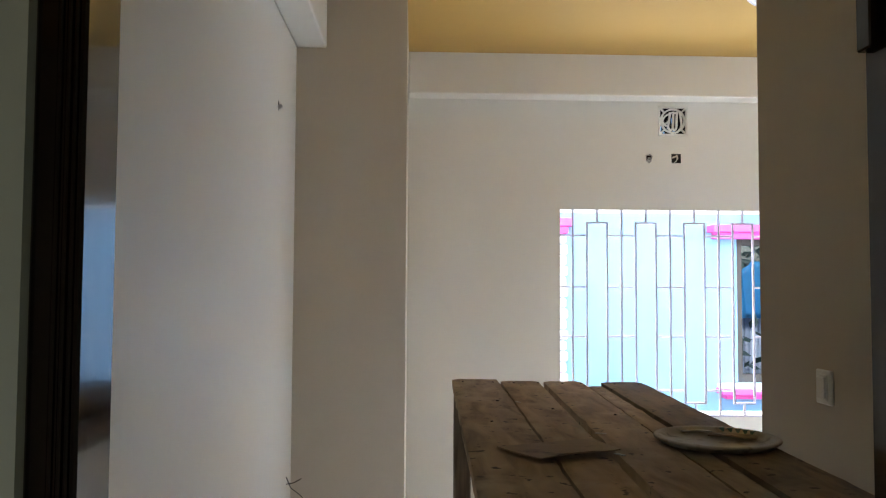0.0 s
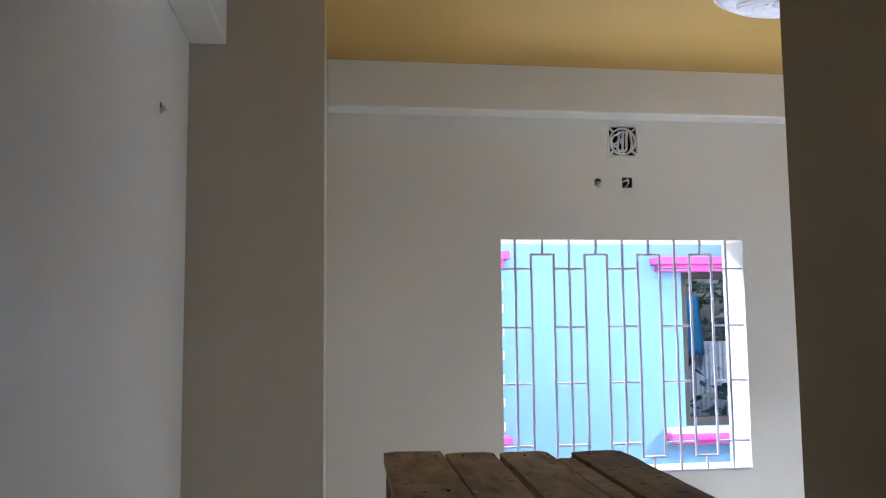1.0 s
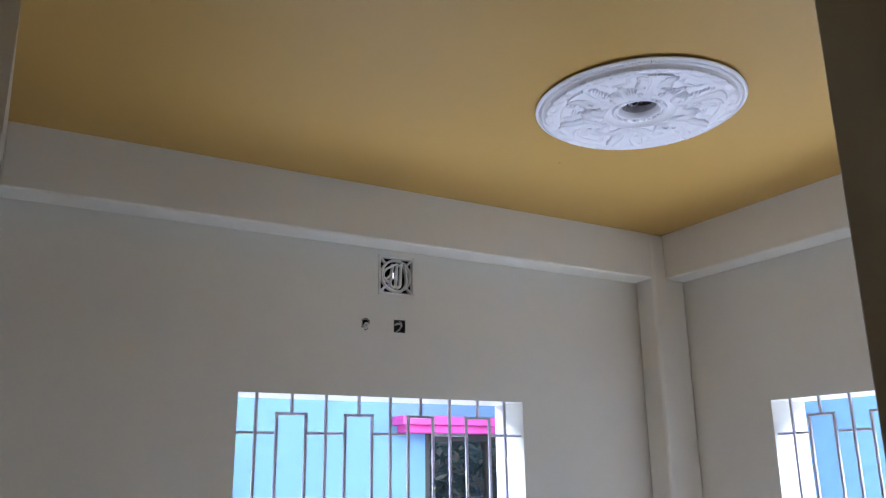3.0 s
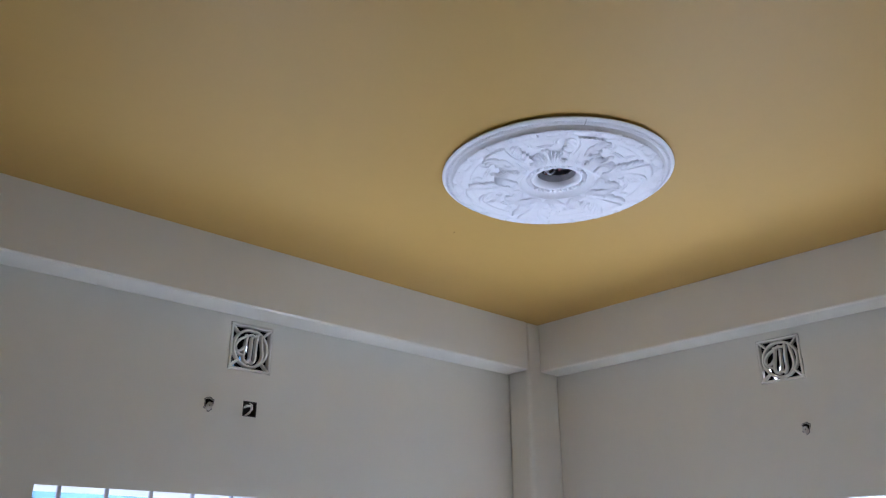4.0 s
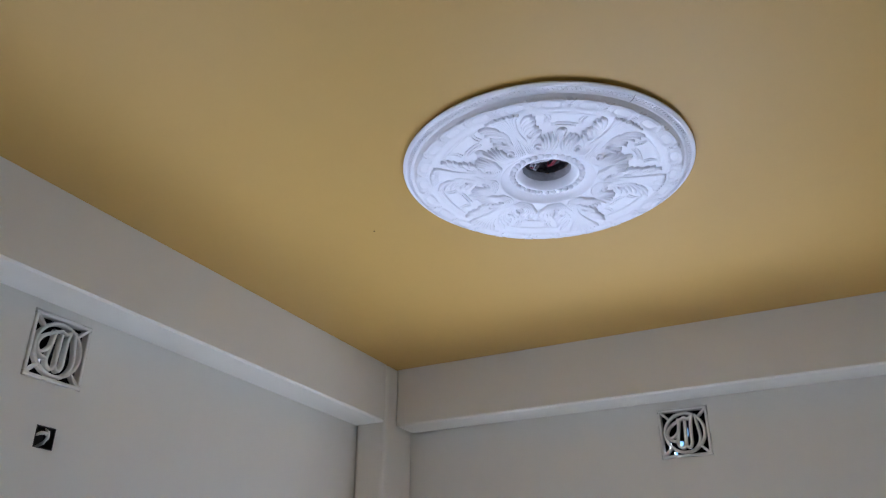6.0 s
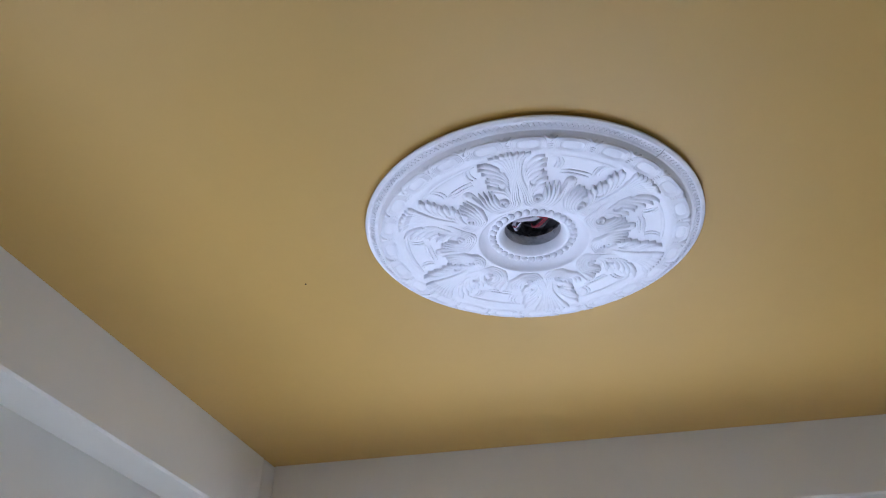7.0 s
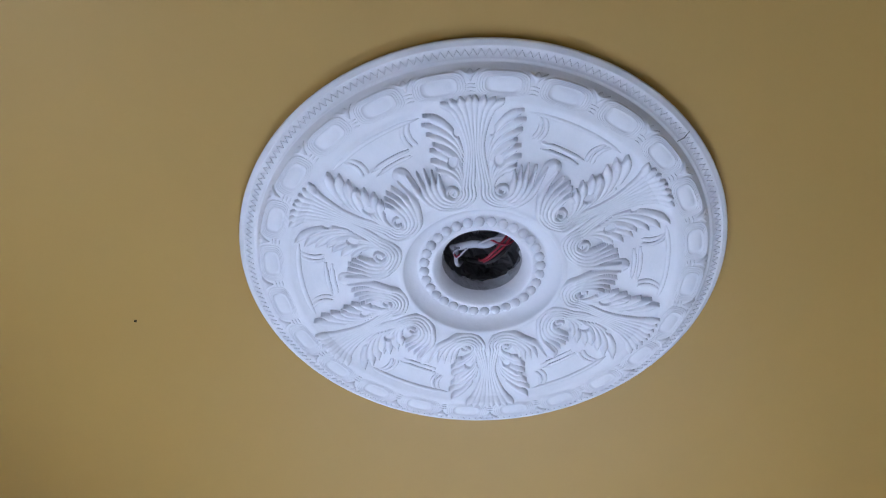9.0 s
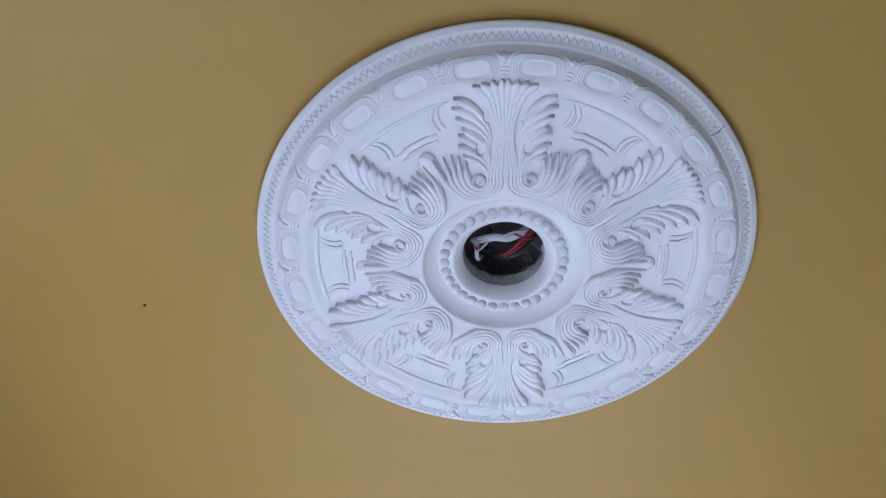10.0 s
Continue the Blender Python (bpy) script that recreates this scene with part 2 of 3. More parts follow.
tagged(boxes("wall_partition_south", WALL, (JX + TH, JY - TH, 0, XE, JY, 3.05)), "cream painted partition of the room", "wall", kind="structure")
tagged(boxes("wall_hall_west", WALL, (LX - TH, 1.09, 0, LX, YN + TO, 3.05)), "cream painted hall wall lit from the room", "wall", kind="structure")
tagged(boxes("wall_hall_east", WALL_TAUPE_SHADED, (JX, 1.09, 0, JX + TH, JY, 3.05), bevel=0.004), "taupe hall wall with a light switch, part of its shade painted in", "wall", kind="structure")
DX0, DX1, DY0, DY1 = -0.368, 0.483, 1.0, 1.09
wall_with_holes("wall_hall_south", "x", -2.2, 2.03, 0, 3.05, 0.985, 1.09, [(DX0 - 0.052, DX1 + 0.052, -0.01, 2.15)], WALL_GREEN, "pale green painted wall round the doorway")
# unseen wall; its opening is assumed, to let the back lamp in
wall_with_holes("wall_back_south", "x", -2.2, 1.9, 0, 3.05, -2.6, -2.47, [(-1.4, 0.6, 0.9, 2.1)], WALL_GREEN, "pale green painted wall behind")
tagged(boxes("wall_back_west", WALL_GREEN, (-2.33, -2.6, 0, -2.2, 1.09, 3.05)), "pale green painted wall", "wall", kind="structure")
tagged(boxes("wall_back_east", WALL_GREEN, (1.9, -2.6, 0, 2.03, 0.985, 3.05)), "pale green painted wall", "wall", kind="structure")
tagged(boxes("floor", FLOOR, (-2.33, -2.6, -0.12, XE + TO, YN + TO, 0.0)), "grey tiled floor", "floor", kind="structure")

# beams under the slab and the corner column
tagged(boxes("beam_north", WALL, (PX, 4.43, ZB, 2.724, YN, ZC + 0.01), bevel=0.006), "cream painted ceiling beam", "beam", kind="structure")
tagged(boxes("beam_east", WALL, (2.80, JY, ZB, XE, 4.43, ZC + 0.01), bevel=0.006), "cream painted ceiling beam", "beam", kind="structure")
tagged(boxes("beam_hall", WALL, (LX, 1.09, ZB, LX + 0.13, PY, ZC + 0.01), bevel=0.006), "cream painted ceiling beam over the hall wall", "beam", kind="structure")
bm = bmesh.new()
box(bm, 2.722, 4.428, 0, XE, YN, ZC + 0.01, bevel=0.02, seg=3)
tagged(finish("column_corner", bm, WALL), "cream painted corner column", "column", kind="structure")

# ceiling with the round fan-hook hole
RC, RR, RH = (1.663, 3.368), 0.3265, 0.0560
HC = (RC[0], RC[1] - 0.001)     # centre of the hole
bm = bmesh.new()
n, half = 32, 0.3
inner = [bm.verts.new((HC[0] + RH * math.cos(2 * math.pi * k / n), HC[1] + RH * math.sin(2 * math.pi * k / n), ZC)) for k in range(n)]
outer = []
for k in range(n):
    a = 2 * math.pi * k / n
    s = half / max(abs(math.cos(a)), abs(math.sin(a)))
    outer.append(bm.verts.new((HC[0] + s * math.cos(a), HC[1] + s * math.sin(a), ZC)))
for k in range(n):
    bm.faces.new((inner[k], outer[k], outer[(k + 1) % n], inner[(k + 1) % n]))
X0, X1, Y0, Y1 = -2.33, XE + TO, -2.6, YN + TO
for a in ((X0, Y0, X1, HC[1] - half), (X0, HC[1] + half, X1, Y1), (X0, HC[1] - half, HC[0] - half, HC[1] + half), (HC[0] + half, HC[1] - half, X1, HC[1] + half)):
    bm.faces.new([bm.verts.new(p) for p in ((a[0], a[1], ZC), (a[0], a[3], ZC), (a[2], a[3], ZC), (a[2], a[1], ZC))])
box(bm, X0, Y0, ZC + 0.14, X1, Y1, ZC + 0.26)
tagged(finish("ceiling", bm, CEIL), "mustard yellow painted ceiling", "ceiling", kind="structure")
bm = bmesh.new()
lathe(bm, [(RH, -0.002), (RH * 0.99, 0.006), (RH * 1.0, 0.014), (RH * 0.97, 0.022)], 40, (HC[0], HC[1], ZC))
for v in bm.verts:
    if v.co.z > ZC + 0.004:
        v.co += Vector((random.uniform(-1, 1), random.uniform(-1, 1), random.uniform(-1, 1))) * 0.0025
tagged(finish("ceiling_hole_lip", bm, SLURRY, True), "grey cement lip round the ceiling hole", "ceiling hole", kind="structure")
bm = bmesh.new()
cave = np.linspace(0, 1, 16)
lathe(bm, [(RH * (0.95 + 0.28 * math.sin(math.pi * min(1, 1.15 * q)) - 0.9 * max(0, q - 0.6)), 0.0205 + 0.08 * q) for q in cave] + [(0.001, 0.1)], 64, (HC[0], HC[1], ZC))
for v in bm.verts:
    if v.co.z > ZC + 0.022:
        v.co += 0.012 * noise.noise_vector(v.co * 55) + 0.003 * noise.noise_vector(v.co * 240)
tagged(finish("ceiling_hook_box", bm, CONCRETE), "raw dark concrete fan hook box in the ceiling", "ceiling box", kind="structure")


# ---- window grilles ----
def grille(name, along, plane, u0, u1, z0, z1, group):
    g = thing(name, "white painted steel window grille with tall rectangles", "window grille", (0, 0, 0), group)

    def bar(n, a, b, c, d, w=0.011, back=0.0):
        t0, t1 = plane + 0.004 + back, plane + 0.016 + back
        s = (a, t0, b, c, t1, d) if along == "x" else (t0, a, b, t1, c, d)
        boxes(n, GRILLE, s, bevel=0.0015, parent=g)

    h = 0.0055
    bar("bottom_rail", u0, z0 + 0.006 - h, u1, z0 + 0.006 + h)
    c0, step, half = u0 + 0.2075, 0.2715, 0.0565
    zt, zb = z1 - 0.073, z1 - 1.062
    edges = [u0 - 0.006]
    for k in range(4):
        c = c0 + step * k
        bar("stub", c - h, zt + h, c + h, z1)
        bar("stub", c - h, z0 + 0.012, c + h, zb - h)
        for s in (-1, 1):
            bar("upright", c + s * half - h, zb + h, c + s * half + h, zt - h)
        bar("cap", c - half - h, zt - h, c + half + h, zt + h)
        bar("cap", c - half - h, zb - h, c + half + h, zb + h)
        edges += [c - half, c + half]
    edges.append(u1 + 0.006)
    for k in range(5):
        u = c0 - step / 2 + step * k
        bar("upright", u - h, z0 + 0.012, u + h, z1)
        for dz in (0.142, 0.427, 0.70, 0.996):
            bar("cross_bar", edges[2 * k] + h, z1 - dz - h, edges[2 * k + 1] - h, z1 - dz + h, back=0.0125)
    return g


grille("window_grille", "x", YN, *W1, "window grilles")
grille("window_grille", "y", XE, *W2, "window grilles")

# ---- doorway ----
fr = tagged(thing("door_1", "dark varnished wooden door frame of an open doorway", "door frame"), kind="structure")
for sx, x0 in ((-1, DX0), (1, DX1)):
    a, b = sorted((x0, x0 + sx * 0.052))
    boxes("jamb", VARNISH, (a, DY0, 0, b, DY1, 2.1), bevel=0.003, parent=fr)
    for off in (0.010, 0.017, 0.026):
        bm = bmesh.new()
        box(bm, x0 + sx * off - 0.0025, DY0 - 0.004, 0, x0 + sx * off + 0.0025, DY0 + 0.001, 2.1, bevel=0.0015)
        part("moulding", bm, VARNISH, fr)
boxes("head", VARNISH, (DX0 - 0.052, DY0, 2.1, DX1 + 0.052, DY1, 2.15), bevel=0.003, parent=fr)
boxes("stop_block", VARNISH, (DX1 - 0.011, DY1 - 0.03, 1.92, DX1 + 0.0, DY1 - 0.002, 2.08), bevel=0.002, parent=fr)

# ---- tall plank work table ----
TZ = 1.33
rng = random.Random(4)
tb = thing("work_table", "tall rough plank work table, dusty and worn", "table", (0.4, 2.1, 0))


def plank(x_far, y_far, x_near, width, near_width, drop=0.0, y_near=1.30, thick=0.032):
    """One board from its far left corner to its near left corner, with a ragged end and worn edges."""
    bm = bmesh.new()
    n, m = 36, 5
    top, low = [], []
    for i in range(n + 1):
        f = i / n
        y = y_far + (y_near - y_far) * f
        xl = x_far + (x_near - x_far) * f + rng.uniform(-0.0008, 0.0008) + (0.004 if rng.random() < 0.05 else 0)
        w = width + (near_width - width) * f + rng.uniform(-0.0010, 0.0008)
        rt, rl = [], []
        for k in range(m + 1):
            u = k / m
            e = 0.0016 + rng.uniform(0, 0.001) if k in (0, m) else 0.0
            yy = y + (rng.uniform(-0.006, 0.006) if i in (0, n) else 0)
            z = TZ - drop - e + rng.uniform(-0.0006, 0.0006)
            rt.append(bm.verts.new((xl + u * w - 0.4, yy - 2.1, z)))
            rl.append(bm.verts.new((xl + u * w - 0.4 + (0.001 if k == 0 else 0), yy - 2.1, z + e - thick)))
        top.append(rt)
        low.append(rl)
    for i in range(n):
        for k in range(m):
            bm.faces.new((top[i][k], top[i + 1][k], top[i + 1][k + 1], top[i][k + 1]))
            bm.faces.new((low[i][k], low[i][k + 1], low[i + 1][k + 1], low[i + 1][k]))
        bm.faces.new((top[i][0], low[i][0], low[i + 1][0], top[i + 1][0]))
        bm.faces.new((top[i][m], top[i + 1][m], low[i + 1][m], low[i][m]))
    for i in (0, n):
        for k in range(m):
            q = (top[i][k], top[i][k + 1], low[i][k + 1], low[i][k])
            bm.faces.new(q if i == 0 else q[::-1])
    bmesh.ops.recalc_face_normals(bm, faces=bm.faces)
    return part("plank", bm, PLANK, tb)


plank(0.098, 2.985, 0.060, 0.156, 0.157)
plank(0.262, 2.945, 0.2235, 0.130, 0.098, 0.002)
plank(0.407, 2.930, 0.341, 0.131, 0.125, 0.001)
plank(0.544, 2.845, 0.480, 0.048, 0.053, 0.007, thick=0.028)
plank(0.599, 2.900, 0.541, 0.138, 0.135)
for px, py in ((0.10, 2.86), (0.655, 2.80), (0.075, 1.36), (0.59, 1.36)):
    boxes("leg", POST, (px - 0.4, py - 2.1, 0, px + 0.055 - 0.4, py + 0.06 - 2.1, TZ - 0.045), bevel=0.005, parent=tb)
for py in (2.80, 1.42):
    boxes("batten", PLANK, (0.112 - 0.4, py - 2.1, TZ - 0.115, 0.70 - 0.4, py + 0.035 - 2.1, TZ - 0.034), bevel=0.004, parent=tb)
bm = bmesh.new()
sweep(bm, [(0.135 - 0.4, 2.84 - 2.1, TZ - 0.066), (0.102 - 0.4, 1.44 - 2.1, TZ - 0.066)], [0.03, 0.03], 4)
part("side_rail", bm, PLANK, tb)
NAIL = mat("rusty_nail", (0.05, 0.03, 0.02), 0.6, 0.6, scale=80, vary=0.3)
for i, (nx, ny) in enumerate(((0.13, 2.90), (0.23, 2.89), (0.30, 2.88), (0.38, 2.87), (0.46, 2.86), (0.52, 2.85), (0.63, 2.84), (0.71, 2.84), (0.20, 2.45), (0.33, 2.30), (0.47, 2.20), (0.15, 2.1))):
    bm = bmesh.new()
    bmesh.ops.create_cone(bm, cap_ends=True, segments=8, radius1=0.004, radius2=0.003, depth=0.003, matrix=Matrix.Translation((nx - 0.4, ny - 2.1, TZ + 0.001)))
    part("nail_head", bm, NAIL, tb)

# melamine tray with scraps
TRAY = mat("stained_melamine", (0.42, 0.355, 0.245), 0.6, scale=14, vary=0.25, stain=(0.22, 0.17, 0.10), spec=0.2)
TRAYP = mat("printed_leaf_green", (0.06, 0.13, 0.09), 0.45, scale=30, vary=0.3)
CARD = mat("brown_cardboard", (0.29, 0.21, 0.13), 0.9, scale=9, vary=0.2, bump=0.25, stain=(0.15, 0.11, 0.07))
PAPER = mat("dusty_paper", (0.5, 0.46, 0.38), 0.85, scale=12, vary=0.2)
ty = thing("serving_tray", "stained round melamine tray with paint scraps", "tray", (0.585, 1.828, TZ + 0.001))
bm = bmesh.new()
lathe(bm, [(0.001, 0.004), (0.092, 0.004), (0.099, 0.0065), (0.107, 0.0125), (0.113, 0.0150), (0.120, 0.0155), (0.124, 0.0150), (0.1255, 0.0125), (0.1235, 0.0095), (0.119, 0.0085), (0.113, 0.002), (0.105, 0.0), (0.001, 0.0)], 72)
part("dish", bm, TRAY, ty, smooth=True)
for k in range(5):
    a = radians(25 + k * 9)
    bm = bmesh.new()
    sweep(bm, [(0.101 * math.cos(a), 0.101 * math.sin(a), 0.0088), (0.108 * math.cos(a + 0.05), 0.108 * math.sin(a + 0.05), 0.0140), (0.116 * math.cos(a), 0.116 * math.sin(a), 0.0160)], [0.002, 0.006, 0.001], 6, 0.2)
    part("printed_leaf", bm, TRAYP, ty)


def sheet(name, label, category, corners, z, material, curl=0.0, n=8, thick=0.0025):
    """A thin sheet between four corners, with one edge curled up."""
    bm = bmesh.new()
    a, b, c, d = [Vector((*p, 0)) for p in corners]
    g = [[bm.verts.new((a.lerp(b, i / n)).lerp(d.lerp(c, i / n), j / n) + Vector((0, 0, z + curl * (j / n) ** 2 * (0.55 + 0.45 * math.sin(5 * i / n)) + rng.uniform(0, 0.0008)))) for j in range(n + 1)] for i in range(n + 1)]
    for i in range(n):
        for j in range(n):
            bm.faces.new((g[i][j], g[i + 1][j], g[i + 1][j + 1], g[i][j + 1]))
    bmesh.ops.recalc_face_normals(bm, faces=bm.faces)
    ex = bmesh.ops.extrude_face_region(bm, geom=bm.faces[:])
    bmesh.ops.translate(bm, verts=[v for v in ex["geom"] if isinstance(v, bmesh.types.BMVert)], vec=(0, 0, thick))
    bmesh.ops.recalc_face_normals(bm, faces=bm.faces)
    return tagged(finish(name, bm, material), label, category)


sheet("cardboard_sheet", "bent brown cardboard scrap lying on the planks", "cardboard", ((0.128, 1.775), (0.335, 1.86), (0.365, 1.745), (0.195, 1.645)), TZ + 0.003, CARD, 0.007)
sheet("cardboard_scrap", "small brown cardboard scrap in the tray", "cardboard", ((0.60, 1.90), (0.69, 1.87), (0.665, 1.82), (0.575, 1.85)), TZ + 0.008, CARD, 0.006, 4)
sheet("paper_scrap", "dusty pale paper scrap in the tray", "paper", ((0.54, 1.93), (0.60, 1.94), (0.605, 1.905), (0.55, 1.90)), TZ + 0.008, PAPER, 0.004, 4)

# ---- light switch ----
sw = thing("light_switch", "white plastic light switch on the shaded wall", "light switch", (JX, 1.896, 1.437))
boxes("plate", PLASTIC, (-0.009, -0.031, -0.037, 0, 0.031, 0.037), bevel=0.003, parent=sw)
boxes("surround", PLASTIC, (-0.012, -0.022, -0.028, -0.0092, 0.022, 0.028), bevel=0.001, parent=sw)
boxes("rocker", PLASTIC, (-0.016, -0.016, -0.023, -0.0122, 0.016, 0.023), bevel=0.0015, parent=sw)


# ---- ornamental vents ----
def vent(at, turn, group="wall vents"):
    """A square cast vent: frame, ring, corner spokes and flowing strokes; x runs along the wall, y into it."""
    v = thing("wall_vent", "cast plaster vent with flowing script tracery", "vent", at, group)
    v.rotation_euler = (0, 0, radians(turn))
    h = VS / 2 - 0.0022
    for a in ((-h, h - 0.009, h, h), (-h, -h, h, -h + 0.009)):
        boxes("frame_bar", VENTM, (a[0], -0.004, a[1], a[2], 0.02, a[3]), bevel=0.002, parent=v)
    for a in ((-h, -h + 0.009, -h + 0.009, h - 0.009), (h - 0.009, -h + 0.009, h, h - 0.009)):
        boxes("frame_bar", VENTM, (a[0], -0.004, a[1], a[2], 0.02, a[3]), bevel=0.002, parent=v)

    def stroke(name, pts, w=0.0052):
        bm = bmesh.new()
        fine = []
        for i in range(len(pts) - 1):
            p0, p1, p2, p3 = pts[max(i - 1, 0)], pts[i], pts[i + 1], pts[min(i + 2, len(pts) - 1)]
            for q in range(6):
                t = q / 6
                fine.append([0.5 * (2 * b + (c - a) * t + (2 * a - 5 * b + 4 * c - d) * t * t + (3 * b - a - 3 * c + d) * t ** 3) for a, b, c, d in zip(p0, p1, p2, p3)])
        fine.append(list(pts[-1]))
        pts2 = [Vector((x * h, z * h)) for x, z in fine]
        prev = None
        for i, p in enumerate(pts2):
            d = (pts2[min(i + 1, len(pts2) - 1)] - pts2[max(i - 1, 0)]).normalized()
            f = i / (len(pts2) - 1)
            q = Vector((-d.y, d.x)) * (w[0] + (w[1] - w[0]) * f if isinstance(w, tuple) else w)
            row = [bm.verts.new(c) for c in ((p.x + q.x, 0.012, p.y + q.y), (p.x + q.x * 0.9, 0.0, p.y + q.y * 0.9), (p.x + q.x * 0.5, -0.003, p.y + q.y * 0.5), (p.x - q.x * 0.5, -0.003, p.y - q.y * 0.5), (p.x - q.x * 0.9, 0.0, p.y - q.y * 0.9), (p.x - q.x, 0.012, p.y - q.y))]
            if prev:
                for a, b in zip(range(6), (1, 2, 3, 4, 5, 0)):
                    bm.faces.new((prev[a], prev[b], row[b], row[a]))
            prev = row
        bmesh.ops.recalc_face_normals(bm, faces=bm.faces)
        part(name, bm, VENTM, v)

    ring = [(0.80 * math.cos(a), 0.80 * math.sin(a)) for a in [2 * math.pi * k / 20 for k in range(21)]]
    stroke("ring", ring, 0.0049)
    for sx in (-1, 1):
        for sz in (-1, 1):
            stroke("spoke", [(sx * 0.55, sz * 0.55), (sx * 0.72, sz * 0.72), (sx * 0.93, sz * 0.93)], (0.0036, 0.0054))
    stroke("stroke", [(0.48, 0.70), (0.51, 0.42), (0.57, 0.04), (0.59, -0.26), (0.51, -0.52), (0.28, -0.78)], 0.0046)
    stroke("stroke", [(0.34, 0.73), (0.27, 0.33), (0.25, -0.12), (0.24, -0.45), (0.14, -0.61), (0.01, -0.51), (0.02, -0.09), (0.04, 0.50)], 0.0048)
    stroke("stroke", [(0.01, -0.46), (-0.11, -0.62), (-0.27, -0.55), (-0.32, -0.35), (-0.25, 0.09), (-0.18, 0.53)], 0.0048)
    stroke("stroke", [(-0.18, 0.49), (-0.41, 0.40), (-0.62, 0.22), (-0.71, -0.01), (-0.62, -0.19), (-0.43, -0.13), (-0.26, 0.05)], 0.0046)
    stroke("stroke", [(-0.70, -0.13), (-0.58, -0.27), (-0.33, -0.35)], 0.0042)
    stroke("mark", [(-0.27, 0.55), (-0.13, 0.54), (0.02, 0.61), (0.17, 0.55), (0.31, 0.62)], 0.0046)
    for k, (side, c, l) in enumerate(((0, -0.05, 0.03), (0, 0.03, 0.045), (1, -0.02, 0.05), (1, 0.06, 0.02), (2, -0.06, 0.03), (2, 0.02, 0.06), (3, 0.05, 0.04), (3, -0.035, 0.025))):
        p, e = h + 0.0014, 0.0016
        span = ((c - l / 2, p - e, c + l / 2, p + e), (c - l / 2, -p - e, c + l / 2, -p + e), (p - e, c - l / 2, p + e, c + l / 2), (-p - e, c - l / 2, -p + e, c + l / 2))[side]
        boxes("mortar", WALL, (span[0], 0.001, span[1], span[2], 0.012, span[3]), parent=v)
    # near-black plate added behind the tracery as the gaps' shade, with a few slots
    pl = wall_with_holes("gap_shade_plate", "x", -VS / 2, VS / 2, -VS / 2, VS / 2, 0.030, 0.042,
                         [(-0.003, 0.008, -0.008, 0.022), (-0.026, -0.012, -0.040, -0.02), (-0.064, -0.053, -0.050, -0.022), (0.006, 0.022, -0.062, -0.048), (-0.050, -0.036, -0.066, -0.054)], DARK, "")
    for k in ("category", "kind", "label"):
        if k in pl:
            del pl[k]
    pl.parent = v
    return v


vent((V1[0], YN, V1[1]), 0)
vent((XE, V2[0], V2[1]), -90)

# ---- unfinished electrical points ----
STEEL = mat("rusty_steel", (0.075, 0.068, 0.062), 0.7, 0.3, scale=20, vary=0.3)
ub = thing("switch_box", "open rusty steel wiring box sunk in the wall", "junction box", (BOX1[0], YN, BOX1[1]))
for sp in ((-0.026, 0.038, -0.026, 0.026, 0.040, 0.026),):
    boxes("back", STEEL, sp, parent=ub)
for sp in ((-0.026, -0.002, -0.026, -0.0242, 0.038, 0.026), (0.0242, -0.001, -0.026, 0.026, 0.038, 0.026), (-0.0242, 0.0, 0.0242, 0.0242, 0.038, 0.026), (-0.0242, -0.002, -0.026, 0.0242, 0.038, -0.0242)):
    boxes("side", STEEL, sp, parent=ub)
for pts, w in (([(-0.023, 0.004, 0.002), (-0.012, -0.002, 0.009), (0.0, -0.003, 0.010), (0.008, 0.004, 0.006)], [0.003, 0.005, 0.004, 0.002]),
               ([(0.0, 0.004, 0.022), (0.006, -0.002, 0.014), (0.008, -0.001, 0.0), (0.003, 0.006, -0.012), (-0.004, 0.02, -0.02)], [0.002, 0.004, 0.0045, 0.004, 0.003])):
    bm = bmesh.new()
    sweep(bm, pts, w, 6)
    part("conduit_end", bm, PLASTIC, ub, "cut pale conduit end", True)


def hole(name, label, at, axis, bits):
    """A ragged break in the plaster with a stub of conduit; axis: the outward way from the wall."""
    t = thing(name, label, "wall hole", at)
    t.rotation_euler = (0, 0, radians({"-y": 0, "-x": -90, "+x": 90}[axis]))
    r2 = random.Random(11)
    bm = bmesh.new()
    n = 22
    edge = [(2 * math.pi * k / n, bits * r2.uniform(0.72, 1.15)) for k in range(n)]
    rows = []
    for q, y in ((1.22, 0.0004), (1.0, -0.0012), (0.86, 0.004), (0.75, 0.012)):
        rows.append([bm.verts.new((r * q * math.cos(a), y + r2.uniform(-0.0006, 0.0006), 1.25 * r * q * math.sin(a))) for a, r in edge])
    for r0, r1 in zip(rows, rows[1:]):
        for k in range(n):
            bm.faces.new((r0[k], r0[(k + 1) % n], r1[(k + 1) % n], r1[k]))
    part("break", bm, CONCRETE, t, "rough broken plaster edge")
    # flat near-black face that paints the shade inside the break
    bm = bmesh.new()
    bm.faces.new([bm.verts.new((r * 0.9 * math.cos(a), -0.0006, 1.1 * r * math.sin(a))) for a, r in edge])
    part("cavity_shade", bm, DARK, t)
    bm = bmesh.new()
    lathe(bm, [(bits * 0.6, -0.004), (bits * 0.62, 0.014), (bits * 0.5, 0.015), (bits * 0.42, 0.004)], 14)
    bmesh.ops.rotate(bm, verts=bm.verts[:], matrix=Matrix.Rotation(radians(60), 3, "X"))
    bmesh.ops.translate(bm, verts=bm.verts[:], vec=(0, -0.002, -bits * 0.7))
    part("conduit", bm, PLASTIC, t, "white conduit stub", True)
    return t


